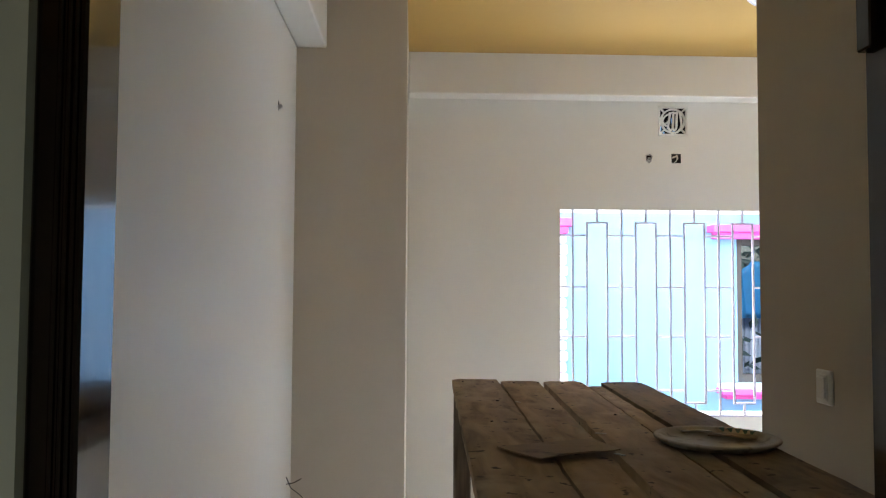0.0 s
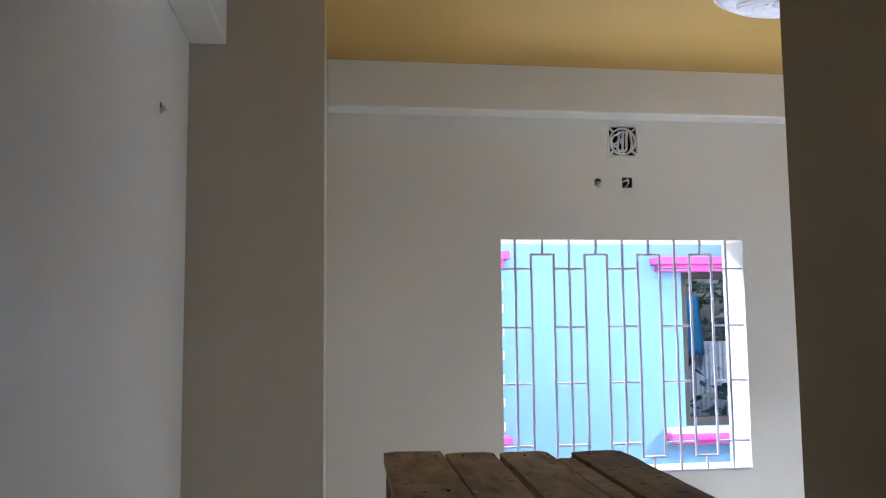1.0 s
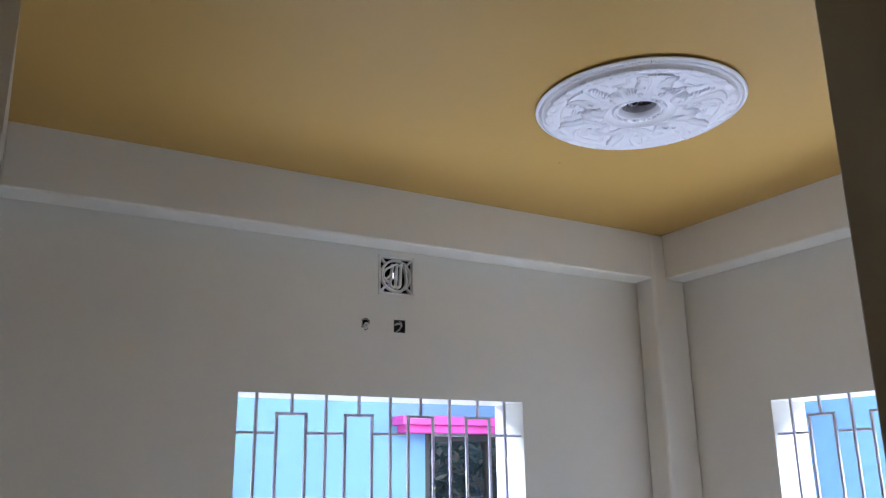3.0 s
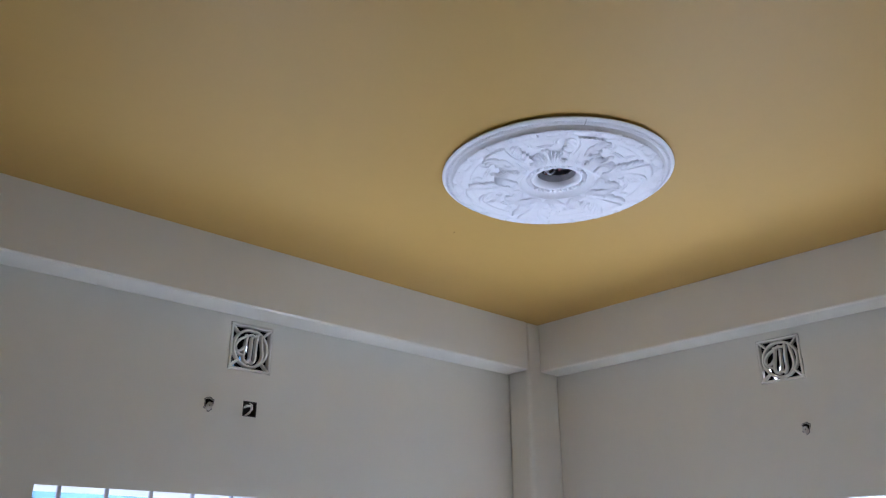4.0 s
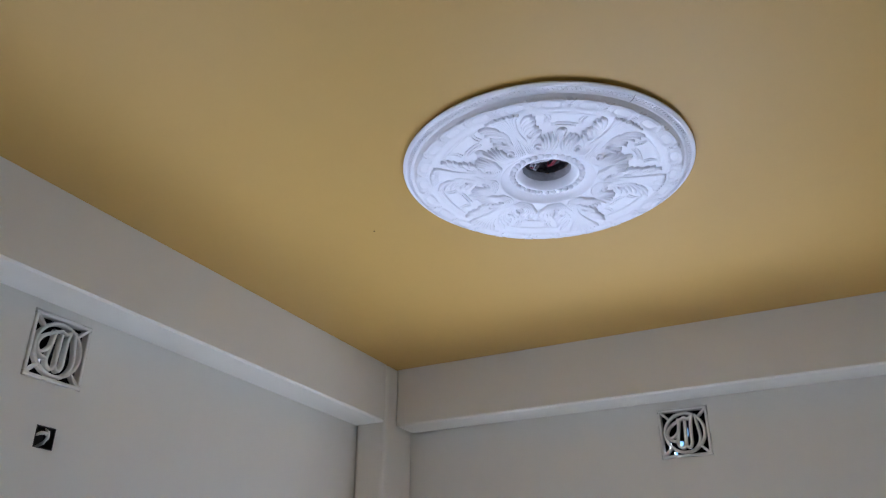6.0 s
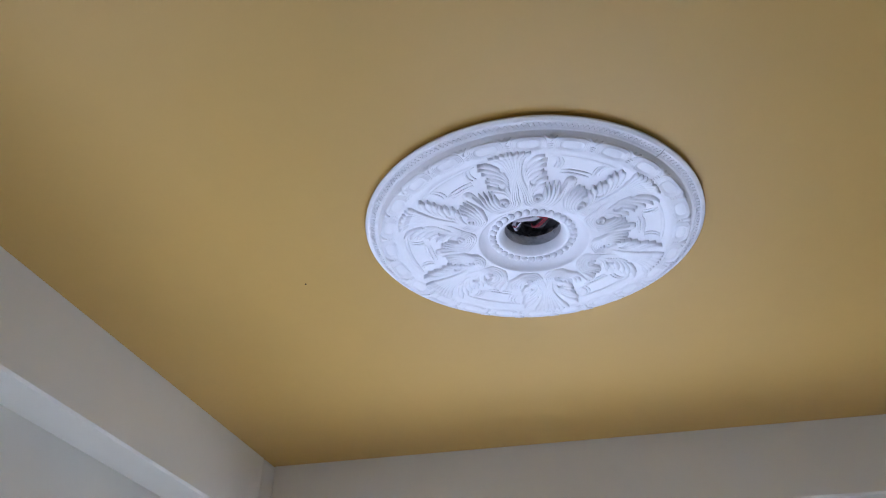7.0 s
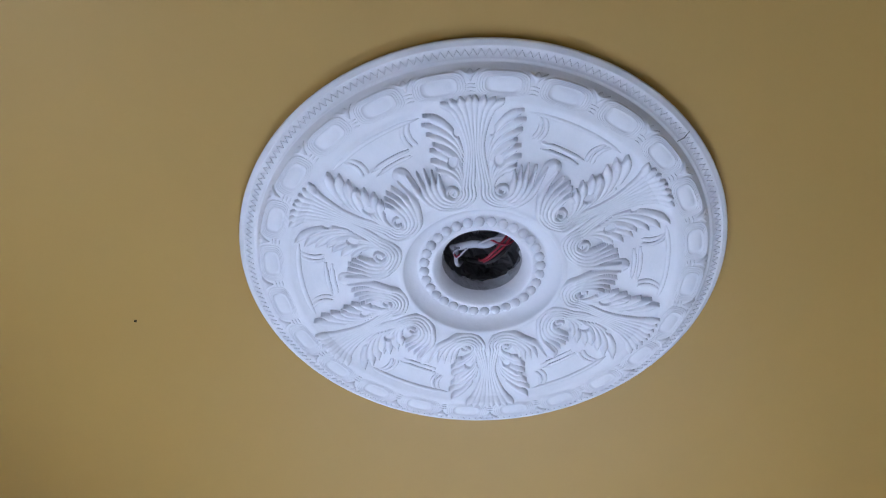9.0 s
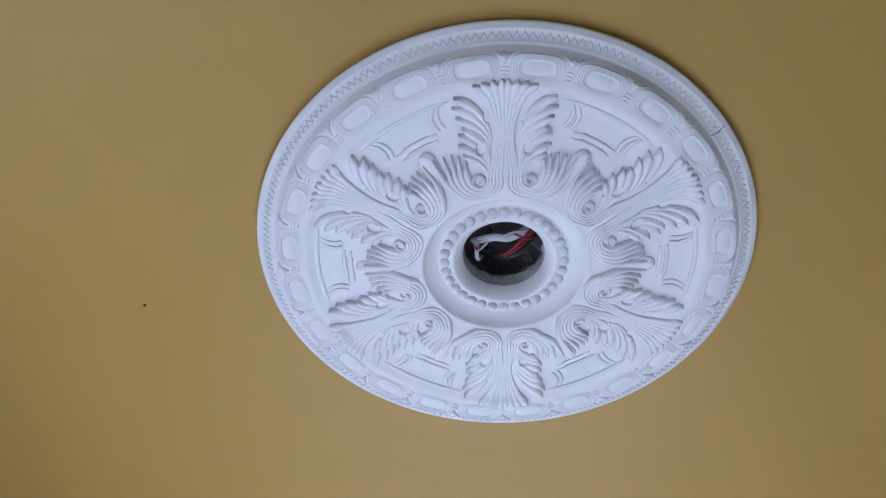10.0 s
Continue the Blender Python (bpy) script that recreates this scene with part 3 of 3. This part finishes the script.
hole("conduit_hole", "broken plaster hole with a bent conduit stub", (HOLE1[0], YN, HOLE1[1]), "-y", 0.017)
hole("conduit_hole", "broken plaster hole with a white conduit stub", (XE, HOOK2[0], HOOK2[1]), "-x", 0.015)
hole("conduit_hole", "small broken plaster hole in the hall wall", (LX, 3.21, 2.333), "+x", 0.013)

# loose wires low on the hall wall
WIREB, WIRER = mat("black_cable", (0.02, 0.02, 0.02), 0.4), mat("red_cable", (0.30, 0.015, 0.03), 0.4)
WIREW = mat("white_cable", (0.5, 0.48, 0.52), 0.45)
lw = thing("loose_wire", "loose black and brown wires hanging from the wall", "wire", (LX, 3.53, 0.84))
for i, p in enumerate(([(0, 0, 0.03), (0.012, 0, 0.0), (0.02, 0.01, -0.02), (0.05, 0.02, -0.045), (0.09, 0.03, -0.09)], [(0, 0, 0), (0.03, 0.0, 0.005), (0.06, 0.01, 0.02)])):
    bm = bmesh.new()
    sweep(bm, p, [0.002] * len(p), 6)
    part("strand", bm, WIREB if i == 0 else NAIL, lw, smooth=True)

# ---- ceiling medallion ----
md = thing("ceiling_medallion", "white cast plaster ceiling medallion with acanthus leaves", "ceiling medallion", (RC[0], RC[1], ZC))
R = RR
SET = -0.003 * R


def relief(bm):
    """From radius units with z counted down from the ceiling to the real place."""
    for v in bm.verts:
        v.co = Vector((v.co.x * R, v.co.y * R, -(v.co.z + (-0.010 if v.co.z > 0.075 else 0)) * R))
    bmesh.ops.recalc_face_normals(bm, faces=bm.faces)


bm = bmesh.new()
lathe(bm, [(0.168, 0.0), (0.171, 0.010), (0.179, 0.026), (0.189, 0.041), (0.198, 0.051), (0.205, 0.057), (0.212, 0.058), (0.22, 0.051), (0.266, 0.043), (0.274, 0.046), (0.300, 0.066), (0.323, 0.096), (0.326, 0.1025), (0.330, 0.104), (0.344, 0.104), (0.352, 0.100), (0.385, 0.111), (0.42, 0.108),
           (0.5, 0.090), (0.60, 0.079), (0.70, 0.078), (0.755, 0.083), (0.785, 0.098), (0.80, 0.101), (0.81, 0.099), (0.88, 0.096), (0.905, 0.092), (0.911, 0.083), (0.924, 0.056), (0.926, 0.052), (0.932, 0.055), (0.938, 0.052), (0.942, 0.046), (0.972, 0.040), (0.975, 0.043), (0.981, 0.042), (0.985, 0.037), (0.994, 0.035), (1.0, 0.029), (0.999, 0.022), (0.975, 0.014), (0.965, 0.0)], 160)
relief(bm)
for v in bm.verts:
    v.co.y += SET * min(1, max(0, (0.9 - v.co.xy.length / R) / 0.3))
part("disc", bm, PLASTER, md, smooth=True)
bm = bmesh.new()
NT = 216
zig = [((0.946, 0.969)[k % 2], math.pi * k / NT) for k in range(2 * NT + 1)]
sweep(bm, [(r * math.cos(a), r * math.sin(a), 0.050 - 0.15 * (r - 0.946)) for r, a in zig], [0.0034] * len(zig), 4)
relief(bm)
tagged(part("zigzag_band", bm, PLASTER, md), kind="stuff")


def ring_of(first, count, turn0=0.0, shift=0.0):
    """Copies a part round the medallion's axis, all on one mesh."""
    step = 2 * math.pi / count
    first.location.y = shift
    first.rotation_euler = (0, 0, turn0)
    for k in range(1, count):
        o = first.copy()
        scene.collection.objects.link(o)
        o.rotation_euler = (0, 0, turn0 + step * k)


bm = bmesh.new()
bmesh.ops.create_uvsphere(bm, u_segments=10, v_segments=6, radius=0.0215, matrix=Matrix.Translation((0.241, 0, 0.052)))
relief(bm)
ring_of(part("bead", bm, PLASTER, md, smooth=True), 32, 0.0, SET)

bm = bmesh.new()
rings = []
for q, zz in ((1.0, 0.088), (0.97, 0.100), (0.94, 0.100), (0.905, 0.091), (0.87, 0.102), (0.845, 0.102), (0.81, 0.092), (0.775, 0.103), (0.75, 0.103), (0.715, 0.093), (0.68, 0.104), (0.655, 0.104), (0.62, 0.098), (0.45, 0.101), (0.2, 0.104)):
    ring = []
    for k in range(36):
        a = 2 * math.pi * k / 36
        c, d = math.cos(a), math.sin(a)
        e = 0.62
        ring.append(bm.verts.new((0.859 + 0.050 * q * math.copysign(abs(c) ** e, c), 0.097 * q * math.copysign(abs(d) ** e, d), 0.096 + (zz - 0.096) * 1.0)))
    rings.append(ring)
for r0, r1 in zip(rings, rings[1:]):
    for k in range(36):
        bm.faces.new((r0[k], r0[(k + 1) % 36], r1[(k + 1) % 36], r1[k]))
bm.faces.new(rings[-1])
relief(bm)
ring_of(part("egg", bm, PLASTER, md, smooth=True), 24, 2 * math.pi / 48)

bm = bmesh.new()
out = [(0.868, 0.0), (0.888, -0.011), (0.912, -0.036), (0.903, -0.014), (0.914, 0.0), (0.903, 0.014), (0.912, 0.036), (0.888, 0.011)]
for r in (0.829, 0.843, 0.857):
    sweep(bm, [(r, -0.021, 0.096), (r + 0.002, 0.0, 0.0985), (r, 0.021, 0.096)], [0.001, 0.004, 0.001], 6)
lo, hi = [[bm.verts.new((x, y * q, z)) for x, y in out] for q, z in ((1.0, 0.086), (0.85, 0.101))]
top = bm.verts.new((0.895, 0, 0.104))
for k in range(len(out)):
    m2 = (k + 1) % len(out)
    bm.faces.new((lo[k], lo[m2], hi[m2], hi[k]))
    bm.faces.new((hi[k], hi[m2], top))
relief(bm)
ring_of(part("dart", bm, PLASTER, md, smooth=True), 24)

def bend(pts, n=14):
    """A smooth line through the given points."""
    out = []
    for i in range(len(pts) - 1):
        p = [Vector(pts[max(0, min(len(pts) - 1, i + k))]) for k in (-1, 0, 1, 2)]
        m = max(2, n // (len(pts) - 1))
        for q in range(m):
            t = q / m
            out.append(0.5 * (2 * p[1] + (p[2] - p[0]) * t + (2 * p[0] - 5 * p[1] + 4 * p[2] - p[3]) * t * t + (3 * p[1] - p[0] - 3 * p[2] + p[3]) * t ** 3))
    return out + [Vector(pts[-1])]


# framed panel between two leaves
bm = bmesh.new()
arc = [(0.756 * math.cos(a), 0.756 * math.sin(a), 0.081) for a in [radians(-15 + 30 * k / 12) for k in range(13)]]
sweep(bm, arc, [0.003, 0.009, *[0.011] * 9, 0.009, 0.003], 10, 0.9)
for s in (-1, 1):
    line = bend([(0.742, s * 0.138, 0.076), (0.712, s * 0.108, 0.077), (0.675, s * 0.096, 0.077), (0.640, s * 0.102, 0.076)], 9)
    for off in (0.0, 0.024):
        sweep(bm, [(p.x, p.y + s * off, p.z) for p in line], [0.004, 0.008, *[0.0095] * (len(line) - 3), 0.006], 8, 0.9)
for r, w in ((0.640, 0.088), (0.615, 0.080)):
    sweep(bm, [(r, -w, 0.077), (r + 0.004, -w / 2, 0.078), (r + 0.006, 0.0, 0.078), (r + 0.004, w / 2, 0.078), (r, w, 0.077)], [0.006, 0.0095, 0.0095, 0.0095, 0.006], 8, 0.9)
relief(bm)
ring_of(part("panel_moulding", bm, PLASTER, md, smooth=True), 6, radians(30), SET)


# one acanthus leaf along the x axis: fluted lobes that lift towards blunt tips, and volutes rolled at the foot
def disc_height(r):
    return np.interp(r, [0.30, 0.335, 0.352, 0.385, 0.42, 0.5, 0.6, 0.7, 0.755, 0.785, 0.80, 0.85], [0.074, 0.100, 0.100, 0.111, 0.108, 0.090, 0.079, 0.078, 0.083, 0.098, 0.101, 0.095])


lobes = []  # (line, width at start, middle, tip, lift at start, tip)
CV = (0.418, 0.092)
for i, (r0, way) in enumerate((
        (0.084, [(0.352, 0.150), (0.405, 0.212), (0.500, 0.264)]),
        (0.070, [(0.366, 0.150), (0.418, 0.195), (0.508, 0.226)]),
        (0.056, [(0.380, 0.144), (0.430, 0.178), (0.516, 0.196)]),
        (0.043, [(0.394, 0.136), (0.440, 0.160), (0.512, 0.168)]),
        (0.031, [(0.408, 0.126), (0.446, 0.140), (0.498, 0.143)]))):
    stem = [(0.812 - 0.004 * i * i * 0.5, 0.010 + 0.033 * i), (0.755, 0.008 + 0.021 * i), (0.68, 0.006 + 0.0125 * i), (0.58, 0.004 + 0.0082 * i)]
    curl = [(CV[0] - r0 * math.sin(q), CV[1] - r0 * math.cos(q)) for q in [radians(d) for d in (-20, 20, 60, 100)]]
    if i < 4:
        lobes.append((stem + curl[:1], 0.0155, 0.0085, 0.0062, 0.022, 0.009))
    lobes.append((curl + way, 0.0062, 0.0085, 0.0142, 0.010, 0.036))
# pointed web that joins two leaves
lobes.append(([(0.40, 0.222), (0.45, 0.255), (0.515, 0.296)], 0.012, 0.026, 0.030, 0.010, 0.030))
# snail eye of the volute
lobes.append(([(CV[0] - q * math.sin(u), CV[1] - q * math.cos(u)) for q, u in [(0.028 - 0.0021 * k, radians(100 + 42 * k)) for k in range(10)]], 0.007, 0.007, 0.009, 0.016, 0.026))
for k, tip in enumerate([(0.748, 0.180), (0.706, 0.186), (0.664, 0.174), (0.622, 0.154)]):
    st = (0.575 - 0.018 * k, 0.046 + 0.002 * k)
    lobes.append(([st, (st[0] + (tip[0] - st[0]) * 0.40, st[1] + (tip[1] - st[1]) * 0.16), (st[0] + (tip[0] - st[0]) * 0.76, st[1] + (tip[1] - st[1]) * 0.52), tip], 0.005, 0.0125, 0.0175, 0.009, 0.036))
for k, tip in enumerate([(0.612, 0.132), (0.598, 0.168), (0.555, 0.168), (0.518, 0.150)]):
    st = (0.462 - 0.011 * k, 0.050 + 0.003 * k)
    lobes.append(([st, (st[0] + (tip[0] - st[0]) * 0.42, st[1] + (tip[1] - st[1]) * 0.14), (st[0] + (tip[0] - st[0]) * 0.76, st[1] + (tip[1] - st[1]) * 0.50), tip], 0.005, 0.0120, 0.0165, 0.009, 0.036))
step = 0.0024
gx, gy = np.meshgrid(np.arange(0.325, 0.835, step), np.arange(0.0, 0.325, step), indexing="ij")
lift = np.full(gx.shape, -0.006)
for line, w0, w1, w2, h0, h1 in lobes:
    pts = np.array([(p.x, p.y) for p in bend([(x, y, 0.0) for x, y in line], 36)])
    f = np.linspace(0, 1, len(pts))
    wide = np.interp(f, (0, 0.5, 0.8, 1) if w2 > w1 else (0, 0.12, 0.5, 1), (w0, w1, w2, w2 * 0.12) if w2 > w1 else (w0 * 0.35, w0, w1, w2))
    high = h0 + (h1 - h0) * f ** 1.4
    near = np.full(gx.shape, 9.0)
    top = np.zeros(gx.shape)
    for k in range(len(pts) - 1):
        (ax, ay), (bx, by) = pts[k], pts[k + 1]
        u = np.clip(((gx - ax) * (bx - ax) + (gy - ay) * (by - ay)) / ((bx - ax) ** 2 + (by - ay) ** 2 + 1e-12), 0, 1)
        d = np.hypot(gx - ax - u * (bx - ax), gy - ay - u * (by - ay)) / (wide[k] + u * (wide[k + 1] - wide[k]))
        hit = d < near
        near[hit] = d[hit]
        top[hit] = (high[k] + u * (high[k + 1] - high[k]))[hit]
    z = top - (0.0125 if w2 > w1 else 0.0075) * near ** 2
    lift = np.where(near < 1.06, np.maximum(lift, z), lift)
# deep eyes between the fans
for ex, ey, er in ((0.540, 0.086, 0.019), (0.662, 0.062, 0.015), (0.478, 0.112, 0.010)):
    d = np.hypot((gx - ex) * 0.7, gy - ey) / er
    lift = np.where(d < 1, np.minimum(lift, -0.004 + 0.012 * d ** 4), lift)
full = np.concatenate([lift[:, :0:-1], lift], axis=1)
fx = np.concatenate([gx[:, :0:-1], gx], axis=1)
fy = np.concatenate([-gy[:, :0:-1], gy], axis=1)
fz = disc_height(np.hypot(fx, fy)) + np.where(full > 0, 0.82 * full - 0.001, full)
nx, ny = fx.shape
used = np.maximum(np.maximum(full[:-1, :-1], full[1:, :-1]), np.maximum(full[:-1, 1:], full[1:, 1:])) > 0.0
index = np.arange(nx * ny).reshape(nx, ny)
quads = np.stack([index[:-1, :-1][used], index[1:, :-1][used], index[1:, 1:][used], index[:-1, 1:][used]], axis=1)
keep = np.unique(quads)
renum = np.zeros(nx * ny, int)
renum[keep] = np.arange(len(keep))
verts = np.stack([fx.ravel()[keep], fy.ravel()[keep], fz.ravel()[keep]], axis=1)
me = bpy.data.meshes.new("acanthus_leaf")
me.from_pydata(verts.tolist(), [], renum[quads].tolist())
bm = bmesh.new()
bm.from_mesh(me)
bpy.data.meshes.remove(me)
for v in bm.verts:
    v.co = Vector((v.co.x * R, v.co.y * R, -(v.co.z - 0.010) * R))
for f in bm.faces:
    f.normal_flip()
ring_of(part("acanthus_leaf", bm, PLASTER, md, smooth=True), 6, 0.0, SET)
ca = math.atan2(-0.249, -0.188)
bm = bmesh.new()
sweep(bm, [(0.928 * math.cos(ca), 0.928 * math.sin(ca), 0.056), (0.955 * math.cos(ca + 0.006), 0.955 * math.sin(ca + 0.006), 0.052), (0.985 * math.cos(ca + 0.002), 0.985 * math.sin(ca + 0.002), 0.04)], [0.001, 0.0022, 0.001], 5)
relief(bm)
part("crack", bm, CONCRETE, md, "thin dark crack in the rim")
bm = bmesh.new()
bmesh.ops.create_cone(bm, cap_ends=True, segments=8, radius1=0.002, radius2=0.0015, depth=0.002, matrix=Matrix.Translation((1.744, 3.879, ZC - 0.001)))
tagged(finish("nail_hole", bm, DARK), "tiny dark nail hole in the yellow ceiling", "nail hole")

# wires in the ceiling box
cw = thing("ceiling_wires", "red and white wires taped together in the ceiling box", "wire", (HC[0], HC[1], ZC))
for m2, p, w, flat in ((WIREW, [(0.0, 0.040, 0.03), (-0.012, 0.026, 0.018), (-0.018, 0.010, 0.014), (-0.016, -0.008, 0.014), (-0.022, -0.028, 0.022), (-0.03, -0.05, 0.04)], 0.0062, 0.6),
                       (WIREW, [(-0.012, 0.020, 0.012), (-0.002, 0.030, 0.010), (0.002, 0.036, 0.012), (-0.006, 0.038, 0.014), (-0.012, 0.030, 0.014)], 0.0015, 1),
                       (WIREW, [(-0.01, 0.034, 0.02), (0.012, 0.036, 0.016), (0.026, 0.034, 0.024), (0.034, 0.030, 0.04)], 0.0030, 1),
                       (WIREW, [(-0.020, 0.004, 0.010), (-0.028, -0.012, 0.010), (-0.026, -0.030, 0.016)], 0.0016, 1),
                       (WIRER, [(-0.030, -0.044, 0.03), (-0.020, -0.030, 0.014), (-0.004, -0.014, 0.008), (0.012, 0.0, 0.014), (0.022, 0.004, 0.03)], 0.0018, 1),
                       (WIRER, [(-0.024, -0.048, 0.03), (-0.012, -0.032, 0.014), (0.002, -0.014, 0.008), (0.018, -0.002, 0.018)], 0.0016, 1),
                       (WIRER, [(-0.028, -0.010, 0.012), (-0.022, -0.022, 0.009), (-0.014, -0.034, 0.014), (-0.008, -0.046, 0.03)], 0.0014, 1),
                       (WIRER, [(-0.004, 0.030, 0.010), (0.001, 0.035, 0.011), (-0.003, 0.038, 0.013)], 0.0014, 1),
                       (WIREB, [(0.03, 0.02, 0.04), (0.02, -0.006, 0.02), (0.008, -0.026, 0.02), (-0.01, -0.05, 0.04)], 0.0032, 1)):
    bm = bmesh.new()
    line = bend(p, 20)
    sweep(bm, line, [w] * len(line), 8, flat)
    part("wire", bm, m2, cw, smooth=True)

# ---- outside ----
NY, EX = 6.2, 4.5
tagged(boxes("ground", EARTH, (-60, -60, -0.5, 60, 60, -0.15)), "bare brown earth", "ground", kind="structure")
h1 = thing("neighbour_house", "pale blue house with pink window hoods", "house", (0, NY, -0.15))
nw = wall_with_holes("wall", "x", -4, 7, 0, 3.6, 0.0, 0.2, [(2.42, 3.42, 1.09, 2.18)], BLUE, "")
for k in ("category", "kind", "label"):
    if k in nw:
        del nw[k]
nw.parent = h1


def hood(x0, x1, z, name, h=0.09):
    """A two-tier painted hood or sill; z is its top."""
    bm = bmesh.new()
    box(bm, x0, -0.15, z - h * 0.52, x1, 0.0, z, bevel=0.004)
    box(bm, x0 + 0.035, -0.11, z - h, x1 - 0.035, 0.0, z - h * 0.52, bevel=0.004)
    part(name, bm, PINK, h1)


hood(2.19, 3.6, 2.275, "window_hood", 0.1)
hood(2.25, 3.6, 1.055, "window_ledge", 0.075)
boxes("window_sill", WHITE, (2.26, -0.13, 1.058, 3.58, 0.0, 1.088), parent=h1)
hood(0.1, 1.145, 2.315, "window_hood", 0.11)
hood(0.1, 1.145, 1.065, "window_ledge", 0.075)
for k in range(14):
    boxes("trim_block", WHITE, (0.98, -0.05, 1.09 + k * 0.08, 1.118 - (0.012 if k % 2 else 0), 0.0, 1.164 + k * 0.08), bevel=0.012, parent=h1, label="white block trim")
wf = new("window")
wf.parent = h1
for sp in ((2.42, 0.03, 1.09, 2.47, 0.09, 2.18), (3.37, 0.03, 1.09, 3.42, 0.09, 2.18), (2.47, 0.03, 2.13, 3.37, 0.09, 2.18), (2.47, 0.03, 1.09, 3.37, 0.09, 1.15), (2.9, 0.03, 1.15, 2.94, 0.09, 2.13)):
    boxes("frame", FRAME, sp, bevel=0.003, parent=wf)
GLASS = bpy.data.materials.new("window_glass")
GLASS.use_nodes = True
gb = GLASS.node_tree.nodes["Principled BSDF"]
gb.inputs["Transmission Weight"].default_value, gb.inputs["Roughness"].default_value, gb.inputs["IOR"].default_value = 1.0, 0.0, 1.18
gb.inputs["Base Color"].default_value = (0.84, 0.92, 1.0, 1)
for sp in ((2.47, 0.055, 1.15, 2.9, 0.061, 2.13), (2.94, 0.055, 1.15, 3.37, 0.061, 2.13)):
    p = boxes("pane", GLASS, sp, parent=wf)
    p.visible_shadow = False
h2 = thing("neighbour_house", "pale blue rendered house wall close by", "house", (EX, 0, -0.15))
boxes("wall", BLUE, (0, -3, 0, 0.2, 5.4, 3.4), parent=h2)
boxes("wall_coping", WHITE, (-0.04, -3, 3.4, 0.24, 5.4, 3.46), parent=h2)
boxes("wall_coping", WHITE, (-4, -0.04, 3.6, 7, 0.24, 3.66), parent=h1)

# yard behind the neighbour's window
FENCE = mat("tin_fence", (0.55, 0.64, 0.76), 0.5, 0.3, scale=5, vary=0.3, stain=(0.25, 0.3, 0.42))
fe = thing("tin_fence", "pale corrugated tin fence in the yard", "fence", (2.2, 8.6, -0.15))
for k in range(8):
    bm = bmesh.new()
    for j in range(10):
        sweep(bm, [(k * 0.5 + j * 0.05, 0, 0), (k * 0.5 + j * 0.05, 0, 1.62)], [0.03, 0.03], 6)
    part("tin_panel", bm, FENCE, fe, smooth=True)
LEAF = mat("leaf_green", (0.125, 0.20, 0.175), 0.22, scale=3, vary=0.5, spec=0.8)
r3 = random.Random(7)
bm = bmesh.new()
def leaf(c, d, l, w):
    e = d.cross(Vector((r3.uniform(-1, 1), r3.uniform(-1, 1), r3.uniform(-1, 1)))).normalized() * w
    bm.faces.new([bm.verts.new(x) for x in (c, c + d * l * 0.45 + e, c + d * l, c + d * l * 0.45 - e)])


for k in range(5200):
    back = k < 4200
    c = Vector((r3.uniform(1.4, 7.2), r3.uniform(10.0, 11.2), r3.uniform(0.4, 5.2))) if back else Vector((r3.uniform(2.2, 5.6), r3.uniform(7.9, 8.45), min(1.25, abs(r3.gauss(0.3, 0.55)) - 0.1)))
    leaf(c, Vector((r3.uniform(-1, 1), r3.uniform(-1, 1), r3.uniform(-0.9, 0.4))).normalized(), r3.uniform(0.14, 0.26), r3.uniform(0.03, 0.05))
# drooping whorls at the twig ends
for k in range(520):
    c = Vector((r3.uniform(1.8, 6.4), r3.uniform(8.8, 9.8), r3.uniform(1.5, 4.4)))
    for j in range(9):
        a = 2 * math.pi * (j + r3.uniform(-0.3, 0.3)) / 9
        leaf(c, Vector((math.cos(a), math.sin(a), r3.uniform(-1.0, 0.2))).normalized(), r3.uniform(0.14, 0.24), r3.uniform(0.014, 0.024))
tagged(finish("foliage", bm, LEAF), "dense dark green mango foliage over the fence", "foliage", kind="stuff")
bm = bmesh.new()
for x0 in (2.6, 3.7, 5.0):
    sweep(bm, bend([(x0, 9.6, -0.2), (x0 + 0.1, 9.5, 1.5), (x0 - 0.1, 9.6, 2.8), (x0 + 0.4, 9.7, 4.4)]), [0.07 - 0.003 * i for i in range(len(bend([(0, 0, 0)] * 4)))], 8)
tagged(finish("tree_trunks", bm, POST, True), "thin grey tree trunks behind the fence", "trees", kind="stuff")

TARP = mat("blue_tarp", (0.03, 0.33, 0.70), 0.5, scale=6, vary=0.3)
bm = bmesh.new()
g = [[bm.verts.new((3.33 + 0.36 * i / 10, 8.48 + 0.04 * math.sin(2.1 * i) + 0.1 * j / 8, 1.34 + (0.38 + 0.22 * min(1, i / 6)) * j / 8)) for j in range(9)] for i in range(11)]
for i in range(10):
    for j in range(8):
        bm.faces.new((g[i][j], g[i + 1][j], g[i + 1][j + 1], g[i][j + 1]))
ex = bmesh.ops.extrude_face_region(bm, geom=bm.faces[:])
bmesh.ops.translate(bm, verts=[v for v in ex["geom"] if isinstance(v, bmesh.types.BMVert)], vec=(0, 0.006, 0))
bmesh.ops.recalc_face_normals(bm, faces=bm.faces)
tagged(finish("tarpaulin", bm, TARP, True), "blue plastic tarpaulin hung over the tin fence", "tarpaulin")
for fx, fy, ft in ((0.254, 2.42, 20), (0.372, 1.94, 60), (0.357, 1.72, 35)):
    fl = boxes("paint_flake", PAPER, (-0.004, -0.012, 0, 0.004, 0.012, 0.0015))
    fl.matrix_world = pose(fx, fy, TZ + 0.0005, 0, 0, ft)
    tagged(fl, "pale paint flake on the work table", "paint flake", "paint flakes")
